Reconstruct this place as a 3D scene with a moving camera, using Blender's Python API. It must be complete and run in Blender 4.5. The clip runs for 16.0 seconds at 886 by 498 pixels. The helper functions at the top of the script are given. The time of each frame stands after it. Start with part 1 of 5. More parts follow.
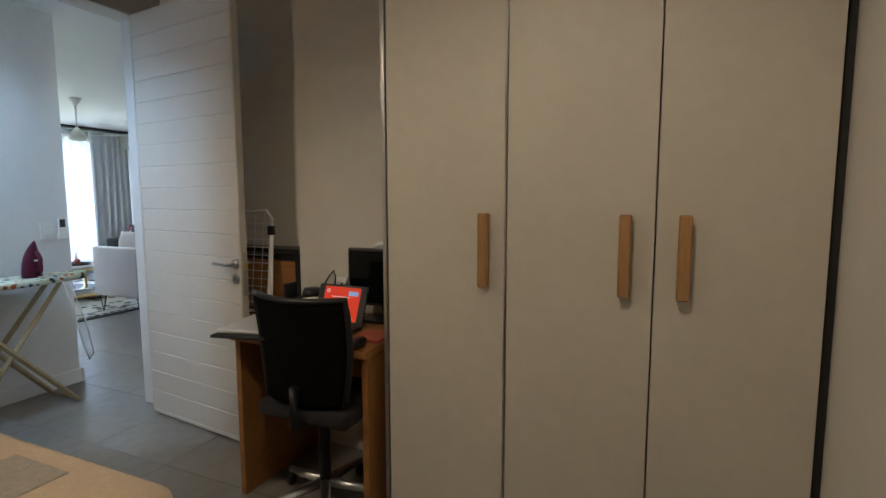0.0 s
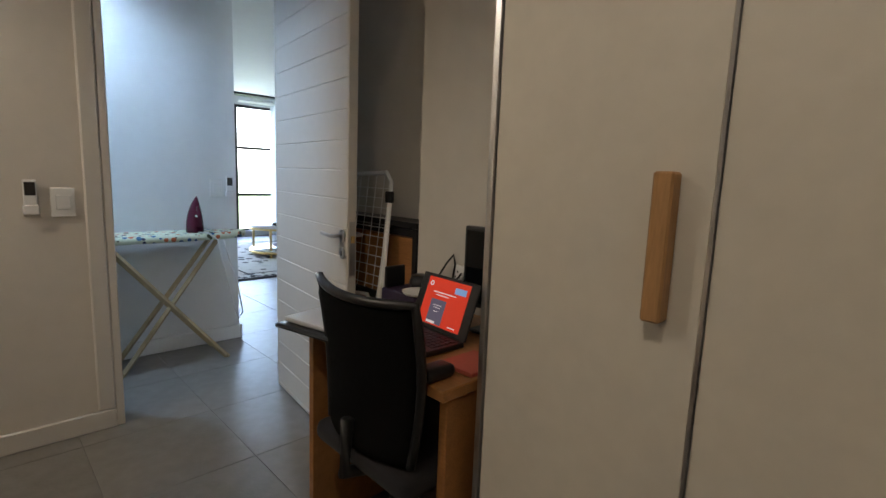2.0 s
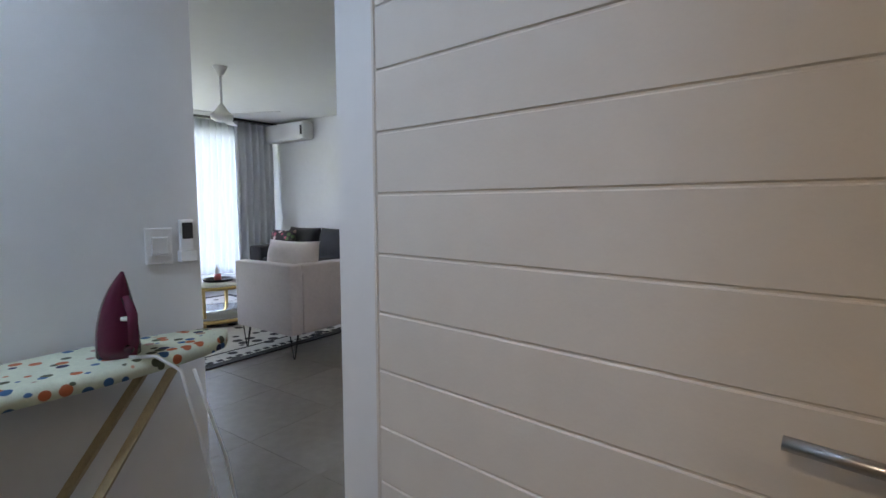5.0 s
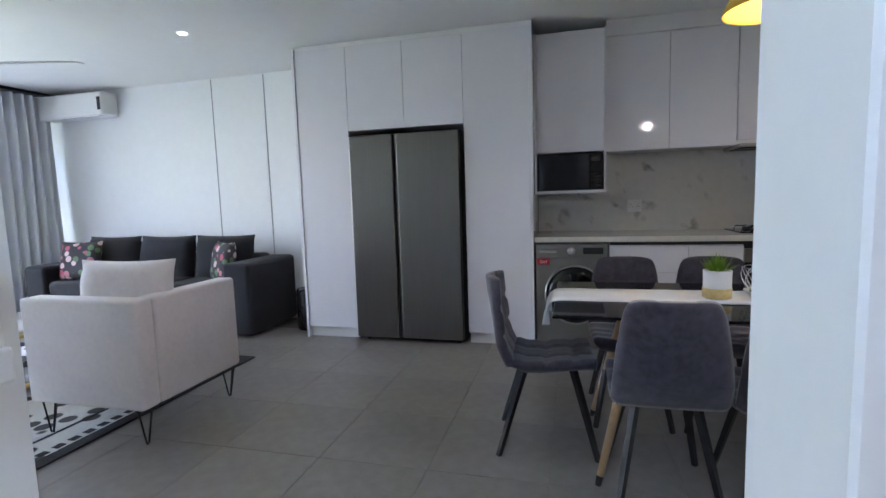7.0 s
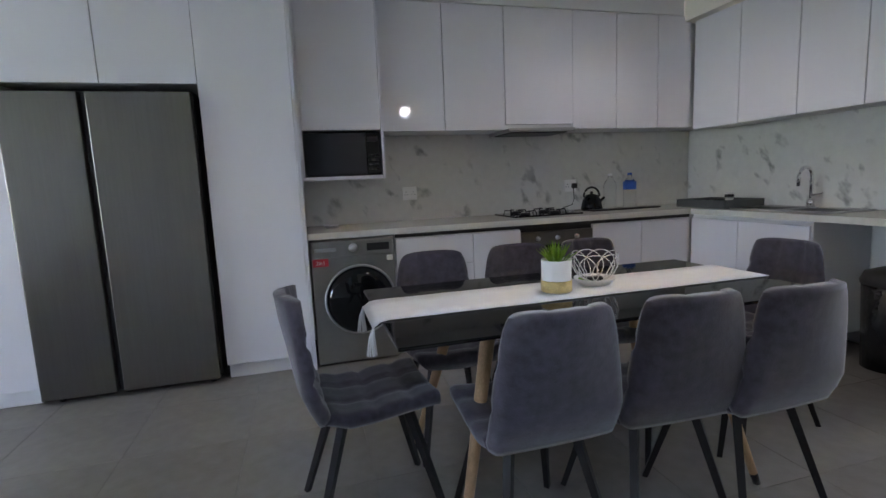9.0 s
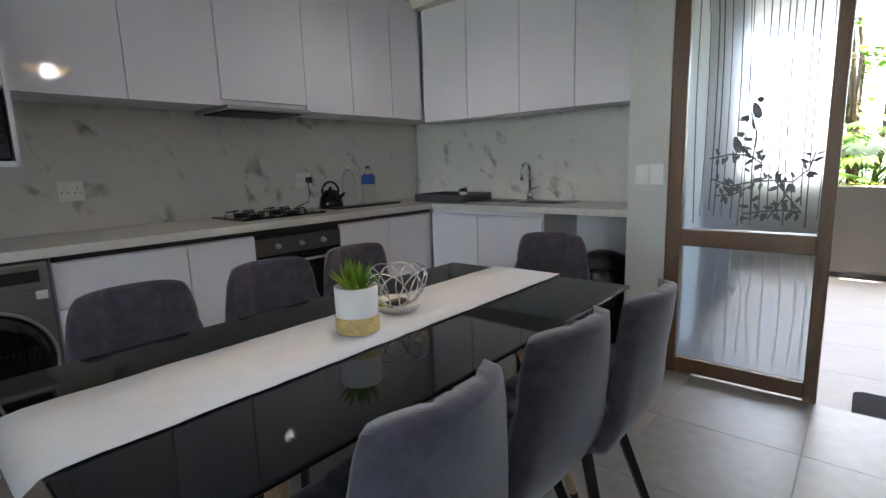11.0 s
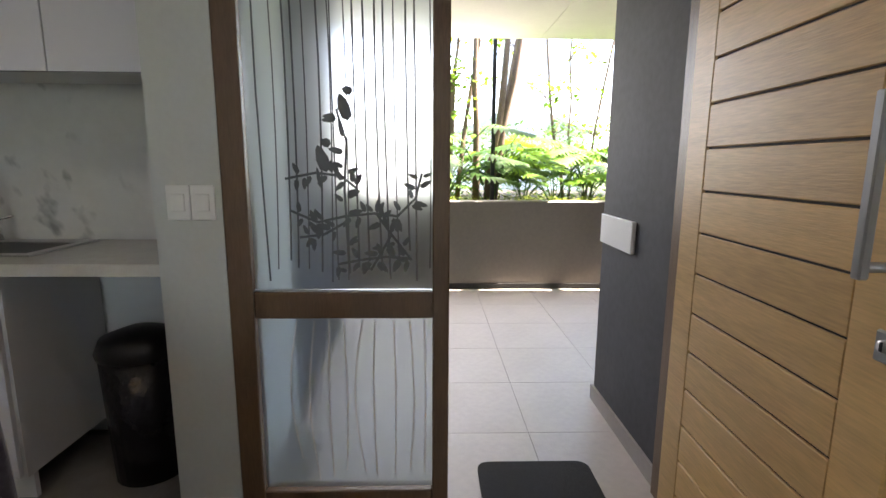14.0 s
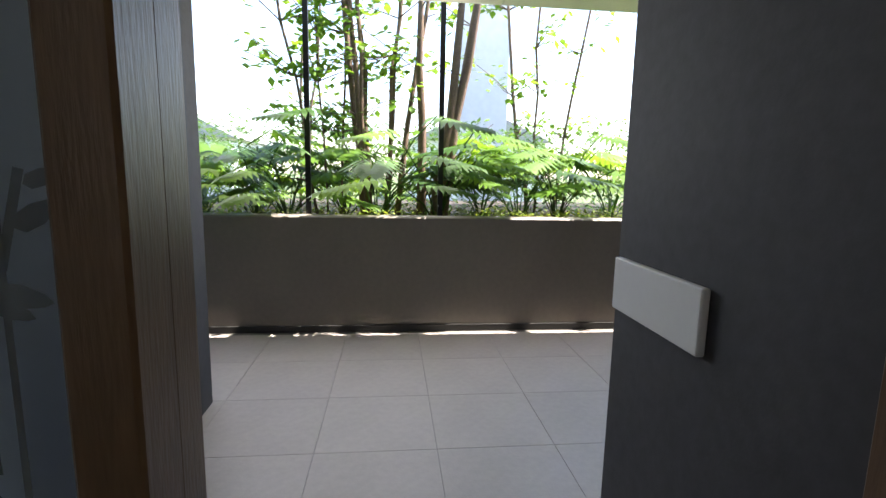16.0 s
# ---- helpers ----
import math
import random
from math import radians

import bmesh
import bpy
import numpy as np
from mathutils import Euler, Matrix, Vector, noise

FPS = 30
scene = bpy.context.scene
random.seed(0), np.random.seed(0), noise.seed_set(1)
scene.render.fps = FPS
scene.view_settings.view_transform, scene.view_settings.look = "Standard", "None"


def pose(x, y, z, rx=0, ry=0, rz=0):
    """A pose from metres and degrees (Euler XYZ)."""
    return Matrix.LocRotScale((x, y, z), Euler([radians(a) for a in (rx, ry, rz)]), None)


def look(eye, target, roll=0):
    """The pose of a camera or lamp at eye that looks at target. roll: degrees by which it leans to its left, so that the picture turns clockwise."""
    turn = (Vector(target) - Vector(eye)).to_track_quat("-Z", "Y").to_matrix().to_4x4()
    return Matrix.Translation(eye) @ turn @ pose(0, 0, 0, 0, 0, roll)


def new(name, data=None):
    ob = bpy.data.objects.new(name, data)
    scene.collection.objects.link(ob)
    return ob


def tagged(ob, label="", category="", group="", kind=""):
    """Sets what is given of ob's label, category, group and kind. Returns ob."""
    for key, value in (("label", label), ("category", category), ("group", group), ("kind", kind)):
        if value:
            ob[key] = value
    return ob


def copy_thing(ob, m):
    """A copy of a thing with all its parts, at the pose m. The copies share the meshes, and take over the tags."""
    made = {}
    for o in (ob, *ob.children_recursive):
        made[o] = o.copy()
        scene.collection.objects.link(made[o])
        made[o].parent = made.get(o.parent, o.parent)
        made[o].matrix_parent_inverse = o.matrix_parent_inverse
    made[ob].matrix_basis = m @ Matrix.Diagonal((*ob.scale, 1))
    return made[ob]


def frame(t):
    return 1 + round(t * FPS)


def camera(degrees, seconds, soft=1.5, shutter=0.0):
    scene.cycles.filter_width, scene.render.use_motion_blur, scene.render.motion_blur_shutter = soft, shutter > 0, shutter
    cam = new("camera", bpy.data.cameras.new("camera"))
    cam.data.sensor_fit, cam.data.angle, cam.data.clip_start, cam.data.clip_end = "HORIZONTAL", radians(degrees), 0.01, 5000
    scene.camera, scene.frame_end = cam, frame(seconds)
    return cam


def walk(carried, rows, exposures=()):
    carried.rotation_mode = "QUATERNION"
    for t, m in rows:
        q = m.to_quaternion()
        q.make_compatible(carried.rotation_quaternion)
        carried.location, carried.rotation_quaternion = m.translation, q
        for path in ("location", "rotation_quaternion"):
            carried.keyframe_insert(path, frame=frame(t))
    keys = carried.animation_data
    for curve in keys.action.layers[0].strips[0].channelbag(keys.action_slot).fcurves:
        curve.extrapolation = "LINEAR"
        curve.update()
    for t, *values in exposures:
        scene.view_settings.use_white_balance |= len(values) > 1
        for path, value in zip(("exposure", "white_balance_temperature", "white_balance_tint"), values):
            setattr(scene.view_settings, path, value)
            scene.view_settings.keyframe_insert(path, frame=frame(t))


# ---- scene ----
cam = camera(84.0, 16.0)
PATH = [
    (0, (1.714, 1.324, 1.323), (0.936, 3.155, 1.121), -0.1),
    (0.5, (1.75, 1.452, 1.32), (1.095, 3.331, 1.116), 0.0),
    (1, (1.719, 1.706, 1.27), (0.857, 3.5, 1.07), 1.4),
    (1.5, (1.642, 1.908, 1.263), (0.484, 3.519, 1.013), 1.8),
    (2, (1.518, 2.1, 1.251), (0.096, 3.477, 0.961), 2.2),
    (2.5, (1.317, 2.235, 1.252), (-0.253, 3.435, 0.945), 2.3),
    (3, (1.053, 2.329, 1.225), (-0.571, 3.46, 0.939), 2.5),
    (3.5, (0.705, 2.423, 1.245), (-0.889, 3.591, 0.935), 1.7),
    (4, (0.328, 2.498, 1.243), (-1.163, 3.798, 0.946), 1.6),
    (4.5, (-0.042, 2.517, 1.241), (-1.363, 4.0, 1.007), 0.5),
    (4.7, (-0.182, 2.534, 1.242), (-1.431, 4.083, 1.038), 0.2),
    (6.8, (-1.426, 3.062, 1.235), (-2.036, 4.955, 1.036), -1.5),
    (7, (-1.48, 3.087, 1.238), (-1.989, 5.01, 1.03), -1.8),
    (7.5, (-1.574, 3.169, 1.234), (-1.84, 5.139, 1.015), -2.3),
    (8, (-1.744, 3.341, 1.223), (-1.715, 5.327, 0.99), -2.4),
    (8.2, (-1.779, 3.437, 1.22), (-1.639, 5.416, 0.978), -2.5),
    (10.3, (-1.732, 4.254, 1.166), (-0.596, 5.873, 0.866), -2.1),
    (10.5, (-1.718, 4.321, 1.169), (-0.477, 5.86, 0.862), -2.1),
    (11, (-1.668, 4.466, 1.187), (-0.177, 5.756, 0.854), -1.8),
    (11.5, (-1.628, 4.584, 1.199), (0.063, 5.595, 0.852), -1.3),
    (12, (-1.541, 4.657, 1.192), (0.293, 5.38, 0.853), -0.8),
    (12.5, (-1.324, 4.721, 1.195), (0.592, 5.178, 0.853), -0.7),
    (13, (-1.033, 4.76, 1.174), (0.93, 4.974, 0.856), 0.1),
    (13.5, (-0.738, 4.702, 1.225), (1.231, 4.798, 0.887), -0.2),
    (14, (-0.414, 4.633, 1.226), (1.557, 4.581, 0.89), 0.3),
    (14.5, (-0.067, 4.583, 1.219), (1.893, 4.392, 0.866), 1.0),
    (15, (0.265, 4.546, 1.201), (2.208, 4.237, 0.838), 2.1),
    (15.5, (0.519, 4.466, 1.194), (2.468, 4.181, 0.847), 2.0),
    (16, (0.782, 4.376, 1.202), (2.748, 4.166, 0.901), 1.2),
]
walk(cam, [(t, look(e, a, r)) for t, e, a, r in PATH],
     exposures=[(0, 4.1, 6400, 13), (1.5, 4.1, 6000, 12), (2.5, 4.05, 6300, 17), (3.5, 3.95, 6500, 20), (4.2, 3.75, 6900, 22), (4.7, 3.6, 6900, 21), (6.8, 4.35, 6400, 21), (8.2, 4.3, 6400, 21), (10.5, 4.4, 6600, 18), (11.5, 4.05, 6700, 19), (12.5, 3.85, 7000, 19), (13.5, 3.75, 7200, 20), (14.5, 3.5, 7300, 20), (15.2, 2.95, 7100, 18), (15.5, 2.65, 6800, 16), (16, 2.5, 6800, 16)])

# ---- world, sun, lamps ----
SUN_EL, SUN_AZ = 60.0, 180.0          # degrees; azimuth clockwise from +y
world = bpy.data.worlds.new("sky_world")
scene.world = world
world.use_nodes = True
wn = world.node_tree
sky = wn.nodes.new("ShaderNodeTexSky")
sky.sky_type = "NISHITA"
sky.sun_disc = False
sky.sun_elevation, sky.sun_rotation = radians(SUN_EL), radians(SUN_AZ)
wn.links.new(sky.outputs[0], wn.nodes["Background"].inputs[0])
wn.nodes["Background"].inputs[1].default_value = 0.15


def lamp(name, kind, energy, colour, m, **more):
    data = bpy.data.lights.new(name, kind)
    data.energy, data.color = energy, colour
    if "size" in more:
        data.shape, data.size, data.size_y = "RECTANGLE", more["size"][0], more["size"][1]
    if "radius" in more:
        data.shadow_soft_size = more["radius"]
    if "cone" in more:
        data.spot_size, data.spot_blend = radians(more["cone"]), 0.6
    if "angle" in more:
        data.angle = radians(more["angle"])
    ob = new(name, data)
    ob.matrix_world = m
    return ob


el, az = radians(SUN_EL), radians(SUN_AZ)
sun_way = Vector((math.sin(az) * math.cos(el), math.cos(az) * math.cos(el), math.sin(el)))
lamp("sun", "SUN", 5.0, (1.0, 0.95, 0.87), look(sun_way * 20, (0, 0, 0)), angle=0.6)
WARM, COOL, NEUTRAL = (1.0, 0.85, 0.62), (0.83, 0.87, 1.0), (1.0, 0.96, 0.91)
lamp("bedroom_downlight_lamp", "SPOT", 1.6, WARM, look((1.35, 1.75, 2.53), (1.35, 1.76, 0)), radius=0.03, cone=160)
lamp("bedroom_downlight_lamp", "SPOT", 3.0, WARM, look((-0.65, 1.15, 2.53), (-0.65, 1.16, 0)), radius=0.03, cone=160)
lamp("window_daylight", "AREA", 2.2, COOL, look((-7.62, 5.6, 1.3), (0, 5.6, 1.2)), size=(3.0, 2.2))
# Unseen cool spot added in the hall for daylight spilling from the living room.
lamp("hall_daylight_fill", "SPOT", 5.0, (0.52, 0.75, 1.0), look((-1.68, 2.3, 2.55), (-1.68, 2.3, 0)), radius=0.05, cone=150)
lamp("pendant_lamp", "POINT", 0.22, (0.92, 0.97, 1.0), pose(-0.67, 5.5, 1.955), radius=0.05)
# Unseen panel added in the opening to lift the sky light on passage and door.
lamp("passage_daylight_fill", "AREA", 4.5, (0.97, 0.97, 1.0), look((4.5, 4.9, 1.64), (0, 4.1, 0.9)), size=(2.2, 1.4))
for lx, ly in ((-4.42, 6.45), (-2.6, 5.4), (0.4, 6.5), (0.1, 4.5)):
    lamp("room_downlight_lamp", "SPOT", 0.55, NEUTRAL, look((lx, ly, 2.555), (lx, ly, 0)), radius=0.035, cone=140)

# ---- materials ----
def mat(name, colour, rough=0.5, metal=0.0, vary=0.08, scale=6.0, bump=0.0, bscale=80.0, stretch=(1, 1, 1), coat=0.0, trans=0.0, ior=1.45, sheen=0.0, rnd=0.0, emit=0.0):
    m = bpy.data.materials.new(name)
    m.use_nodes = True
    nt, n = m.node_tree, m.node_tree.nodes
    b = n["Principled BSDF"]
    b.inputs["Roughness"].default_value, b.inputs["Metallic"].default_value = rough, metal
    b.inputs["Coat Weight"].default_value, b.inputs["Transmission Weight"].default_value = coat, trans
    b.inputs["IOR"].default_value, b.inputs["Sheen Weight"].default_value = ior, sheen
    if emit:
        b.inputs["Emission Color"].default_value, b.inputs["Emission Strength"].default_value = (*colour, 1), emit
    tc, mp = n.new("ShaderNodeTexCoord"), n.new("ShaderNodeMapping")
    mp.inputs["Scale"].default_value = stretch
    nt.links.new(tc.outputs["Object"], mp.inputs[0])
    big, fine = n.new("ShaderNodeTexNoise"), n.new("ShaderNodeTexNoise")
    big.inputs["Scale"].default_value, big.inputs["Detail"].default_value = scale, 5
    fine.inputs["Scale"].default_value, fine.inputs["Detail"].default_value = scale * 9, 4
    mix = n.new("ShaderNodeMath")
    mix.operation = "ADD"
    for tex in (big, fine):
        nt.links.new(mp.outputs[0], tex.inputs["Vector"])
    nt.links.new(big.outputs[0], mix.inputs[0])
    nt.links.new(fine.outputs[0], mix.inputs[1])
    last = mix
    if rnd:
        oi, ad = n.new("ShaderNodeObjectInfo"), n.new("ShaderNodeMath")
        ad.operation, ad.inputs[1].default_value = "MULTIPLY_ADD", rnd
        nt.links.new(oi.outputs["Random"], ad.inputs[0])
        nt.links.new(mix.outputs[0], ad.inputs[2])
        last = ad
    ramp = n.new("ShaderNodeMapRange")
    ramp.inputs[1].default_value, ramp.inputs[2].default_value = 0.6, 1.4 + rnd
    ramp.inputs[3].default_value, ramp.inputs[4].default_value = 1 - vary, 1 + vary
    nt.links.new(last.outputs[0], ramp.inputs[0])
    mul = n.new("ShaderNodeVectorMath")
    mul.operation, mul.inputs[0].default_value = "SCALE", colour
    nt.links.new(ramp.outputs[0], mul.inputs["Scale"])
    nt.links.new(mul.outputs[0], b.inputs["Base Color"])
    if bump:
        bt, bp = n.new("ShaderNodeTexNoise"), n.new("ShaderNodeBump")
        bt.inputs["Scale"].default_value, bp.inputs["Strength"].default_value = bscale, bump
        bp.inputs["Distance"].default_value = 0.01
        nt.links.new(mp.outputs[0], bt.inputs["Vector"])
        nt.links.new(bt.outputs[0], bp.inputs["Height"])
        nt.links.new(bp.outputs[0], b.inputs["Normal"])
    return m


def marble():
    m = mat("marble_splashback", (0.62, 0.62, 0.59), 0.22, vary=0.06, scale=2)
    nt, n = m.node_tree, m.node_tree.nodes
    b = n["Principled BSDF"]
    base = b.inputs["Base Color"].links[0].from_socket
    tc, mp, w = n.new("ShaderNodeTexCoord"), n.new("ShaderNodeMapping"), n.new("ShaderNodeTexNoise")
    mp.vector_type = "TEXTURE"
    mp.inputs["Rotation"].default_value = (0, radians(35.3), radians(-45))
    mp.inputs["Scale"].default_value = (1.5, 0.13, 0.16)
    w.inputs["Scale"].default_value, w.inputs["Detail"].default_value, w.inputs["Distortion"].default_value = 1.3, 3, 0.12
    mr, mx = n.new("ShaderNodeMapRange"), n.new("ShaderNodeMix")
    mr.inputs[1].default_value, mr.inputs[2].default_value, mr.inputs[3].default_value, mr.inputs[4].default_value = 0.58, 0.70, 0.0, 0.75
    mx.data_type = "RGBA"
    mx.inputs["B"].default_value = (0.17, 0.17, 0.165, 1)
    nt.links.new(tc.outputs["Object"], mp.inputs[0])
    nt.links.new(mp.outputs[0], w.inputs["Vector"])
    nt.links.new(w.outputs[0], mr.inputs[0])
    mask, mm, mu_ = n.new("ShaderNodeTexNoise"), n.new("ShaderNodeMapRange"), n.new("ShaderNodeMath")
    mask.inputs["Scale"].default_value, mu_.operation = 2.6, "MULTIPLY"
    mm.inputs[1].default_value, mm.inputs[2].default_value = 0.38, 0.55
    nt.links.new(tc.outputs["Object"], mask.inputs["Vector"])
    nt.links.new(mask.outputs[0], mm.inputs[0])
    nt.links.new(mm.outputs[0], mu_.inputs[0])
    nt.links.new(mr.outputs[0], mu_.inputs[1])
    nt.links.new(mu_.outputs[0], mx.inputs["Factor"])
    nt.links.new(base, mx.inputs["A"])
    nt.links.new(mx.outputs["Result"], b.inputs["Base Color"])
    return m


def spotted(name, ground, spots, scale, levels=(0.28, 0.30), rough=0.85):
    """A printed cloth: a ground colour with scattered blots in several colours."""
    m = mat(name, ground, rough, vary=0.1, scale=8, bump=0.15, bscale=250)
    nt, n = m.node_tree, m.node_tree.nodes
    b = n["Principled BSDF"]
    base = b.inputs["Base Color"].links[0].from_socket
    tc, v, mr, mx, cr = (n.new("ShaderNode" + k) for k in ("TexCoord", "TexVoronoi", "MapRange", "Mix", "ValToRGB"))
    v.inputs["Scale"].default_value = scale
    mr.inputs[1].default_value, mr.inputs[2].default_value, mr.inputs[3].default_value, mr.inputs[4].default_value = levels[0], levels[1], 1, 0
    cr.color_ramp.interpolation = "CONSTANT"
    for i, c in enumerate(spots):
        e = cr.color_ramp.elements[i] if i < 2 else cr.color_ramp.elements.new(i / len(spots))
        e.position, e.color = i / len(spots), (*c, 1)
    mx.data_type = "RGBA"
    nt.links.new(tc.outputs["Object"], v.inputs["Vector"])
    nt.links.new(v.outputs["Distance"], mr.inputs[0])
    nt.links.new(v.outputs["Color"], cr.inputs[0])
    nt.links.new(mr.outputs[0], mx.inputs["Factor"])
    nt.links.new(base, mx.inputs["A"])
    nt.links.new(cr.outputs[0], mx.inputs["B"])
    nt.links.new(mx.outputs["Result"], b.inputs["Base Color"])
    return m


M_WALL = mat("white_wall_paint", (0.74, 0.75, 0.75), 0.7, vary=0.03, scale=1.5, bump=0.03, bscale=120)
M_BEDWALL = mat("cream_wall_paint", (0.66, 0.62, 0.56), 0.7, vary=0.04, scale=1.5, bump=0.03, bscale=120)
M_CEIL = mat("ceiling_paint", (0.8, 0.8, 0.8), 0.8, vary=0.02, scale=1)
M_TILE = mat("grey_porcelain_tile", (0.215, 0.20, 0.18), 0.34, vary=0.22, scale=1.6, bump=0.05, bscale=60, rnd=0.12)
M_GROUT = mat("grey_grout", (0.165, 0.155, 0.14), 0.7, vary=0.1)
M_OUTTILE = mat("outdoor_porcelain_tile", (0.46, 0.41, 0.38), 0.45, vary=0.12, scale=3, bump=0.06, bscale=90, rnd=0.2)
M_GLOSS = mat("glossy_white_lacquer", (0.72, 0.71, 0.75), 0.07, vary=0.015, scale=1, coat=0.4)
M_CARC = mat("white_melamine", (0.7, 0.7, 0.71), 0.4, vary=0.02)
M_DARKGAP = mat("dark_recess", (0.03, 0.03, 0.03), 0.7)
M_WARDROBE = mat("cream_wardrobe_door", (0.60, 0.56, 0.49), 0.5, vary=0.05, scale=2.5, bump=0.04, bscale=300)
M_ALU = mat("brushed_aluminium", (0.62, 0.62, 0.63), 0.3, 1.0, vary=0.05)
M_STEEL = mat("stainless_steel", (0.5, 0.5, 0.5), 0.28, 1.0, vary=0.06, stretch=(40, 40, 1))
M_FRIDGE = mat("dark_inox_fridge", (0.16, 0.152, 0.14), 0.32, 0.9, vary=0.08, scale=3, stretch=(30, 30, 1))
M_WASHER = mat("grey_inox_washer", (0.30, 0.295, 0.28), 0.35, 0.85, vary=0.05)
M_BLACK = mat("black_plastic", (0.012, 0.012, 0.013), 0.35, vary=0.1, bump=0.05, bscale=400)
M_BLACKMET = mat("black_metal", (0.02, 0.02, 0.022), 0.4, 0.4, vary=0.1)
M_BLGLASS = mat("black_glass", (0.004, 0.005, 0.006), 0.04, vary=0.05, ior=1.4)
M_MARBLE = marble()
M_STONE = mat("light_quartz_counter", (0.58, 0.57, 0.53), 0.25, vary=0.08, scale=25)
M_CHAIR = mat("grey_velvet", (0.044, 0.039, 0.056), 0.85, vary=0.6, scale=4, bump=0.15, bscale=220, sheen=0.4)
M_SOFA = mat("charcoal_fabric", (0.014, 0.0135, 0.017), 0.9, vary=0.2, scale=20, bump=0.2, bscale=400, sheen=0.08)
M_IVORY = mat("ivory_velvet", (0.62, 0.56, 0.55), 0.75, vary=0.08, scale=4, bump=0.08, bscale=350, sheen=0.5)
M_CLOTH = mat("white_cloth", (0.74, 0.75, 0.77), 0.9, vary=0.05, scale=20, bump=0.25, bscale=350)
M_CURTAIN = mat("grey_curtain", (0.62, 0.64, 0.67), 0.9, vary=0.06, scale=10, bump=0.1, bscale=300)
M_WOOD = mat("oak_wood", (0.40, 0.22, 0.09), 0.5, vary=0.3, scale=3, bump=0.12, bscale=40, stretch=(9, 9, 0.9), rnd=0.15)
M_LEGWOOD = mat("beech_wood", (0.45, 0.29, 0.16), 0.45, vary=0.3, scale=4, stretch=(8, 8, 1))
M_DOORWOOD = mat("honey_hardwood", (0.62, 0.39, 0.165), 0.42, vary=0.34, scale=2.2, bump=0.1, bscale=30, stretch=(0.8, 8, 9), rnd=0.5)
M_FRAMEWOOD = mat("brown_hardwood_frame", (0.13, 0.075, 0.04), 0.42, vary=0.3, scale=3, bump=0.1, bscale=40, stretch=(7, 7, 0.8))
M_DESK = mat("orange_oak_board", (0.33, 0.15, 0.05), 0.4, vary=0.25, scale=3, stretch=(1, 8, 8))
M_DOORW = mat("white_door_paint", (0.64, 0.61, 0.56), 0.5, vary=0.03, scale=2, bump=0.03, bscale=120)
M_CHARCOAL = mat("charcoal_wall_paint", (0.055, 0.055, 0.060), 0.75, vary=0.22, scale=3, bump=0.06, bscale=60)
M_PARAPET = mat("taupe_render", (0.20, 0.175, 0.15), 0.55, vary=0.1, scale=3, bump=0.08, bscale=80)
M_WHITEPL = mat("white_plastic", (0.78, 0.78, 0.77), 0.35, vary=0.02)
M_MAT = mat("black_doormat", (0.03, 0.03, 0.032), 0.95, vary=0.2, scale=60, bump=0.5, bscale=300)
M_GOLD = mat("brass", (0.7, 0.52, 0.22), 0.3, 1.0, vary=0.1)
M_GOLDWEAVE = mat("gold_woven_band", (0.62, 0.47, 0.2), 0.45, 0.5, vary=0.3, scale=40, bump=0.8, bscale=160)
M_POT = mat("white_ceramic", (0.72, 0.71, 0.69), 0.3, vary=0.03)
def leafy(name, colour, glow):
    m = mat(name, colour, 0.45, vary=0.45, scale=7)
    nt, n = m.node_tree, m.node_tree.nodes
    t, mx = n.new("ShaderNodeBsdfTranslucent"), n.new("ShaderNodeMixShader")
    t.inputs[0].default_value, mx.inputs[0].default_value = (*glow, 1), 0.4
    nt.links.new(n["Principled BSDF"].outputs[0], mx.inputs[1])
    nt.links.new(t.outputs[0], mx.inputs[2])
    nt.links.new(mx.outputs[0], n["Material Output"].inputs[0])
    return m


M_LEAF = leafy("bright_green_leaf", (0.09, 0.19, 0.02), (0.22, 0.38, 0.03))
M_LEAFD = leafy("deep_green_leaf", (0.04, 0.10, 0.02), (0.10, 0.2, 0.03))
M_LIME = leafy("lime_ground_leaf", (0.17, 0.24, 0.03), (0.35, 0.42, 0.04))
M_BARK = mat("brown_bark", (0.16, 0.11, 0.08), 0.9, vary=0.35, scale=10, bump=0.5, bscale=60)
M_SOIL = mat("dark_soil", (0.05, 0.04, 0.03), 0.95, vary=0.4, scale=12, bump=0.6, bscale=40)
M_PURPLE = mat("burgundy_plastic", (0.10, 0.012, 0.035), 0.25, vary=0.1)
M_BOARD = spotted("floral_board_cover", (0.62, 0.66, 0.52), [(0.03, 0.04, 0.09), (0.5, 0.13, 0.05), (0.04, 0.12, 0.25), (0.08, 0.09, 0.05), (0.4, 0.25, 0.2)], 26, (0.36, 0.40))
M_FLORAL = spotted("floral_cushion_print", (0.05, 0.045, 0.05), [(0.5, 0.2, 0.22), (0.6, 0.45, 0.42), (0.12, 0.2, 0.1), (0.45, 0.1, 0.14)], 13, (0.42, 0.46))
M_RUG = spotted("patterned_rug", (0.58, 0.57, 0.54), [(0.03, 0.03, 0.035), (0.05, 0.05, 0.05), (0.5, 0.5, 0.48)], 7, (0.30, 0.36), 0.95)
M_RUGB = mat("dark_rug_border", (0.025, 0.025, 0.028), 0.95, vary=0.3, scale=30, bump=0.4, bscale=200)
M_FROST = mat("frosted_glass", (0.52, 0.58, 0.61), 0.42, vary=0.02, trans=1.0, ior=1.08)
M_CLEAR = mat("clear_glass", (0.95, 0.97, 0.97), 0.02, vary=0.0, trans=1.0, ior=1.2)
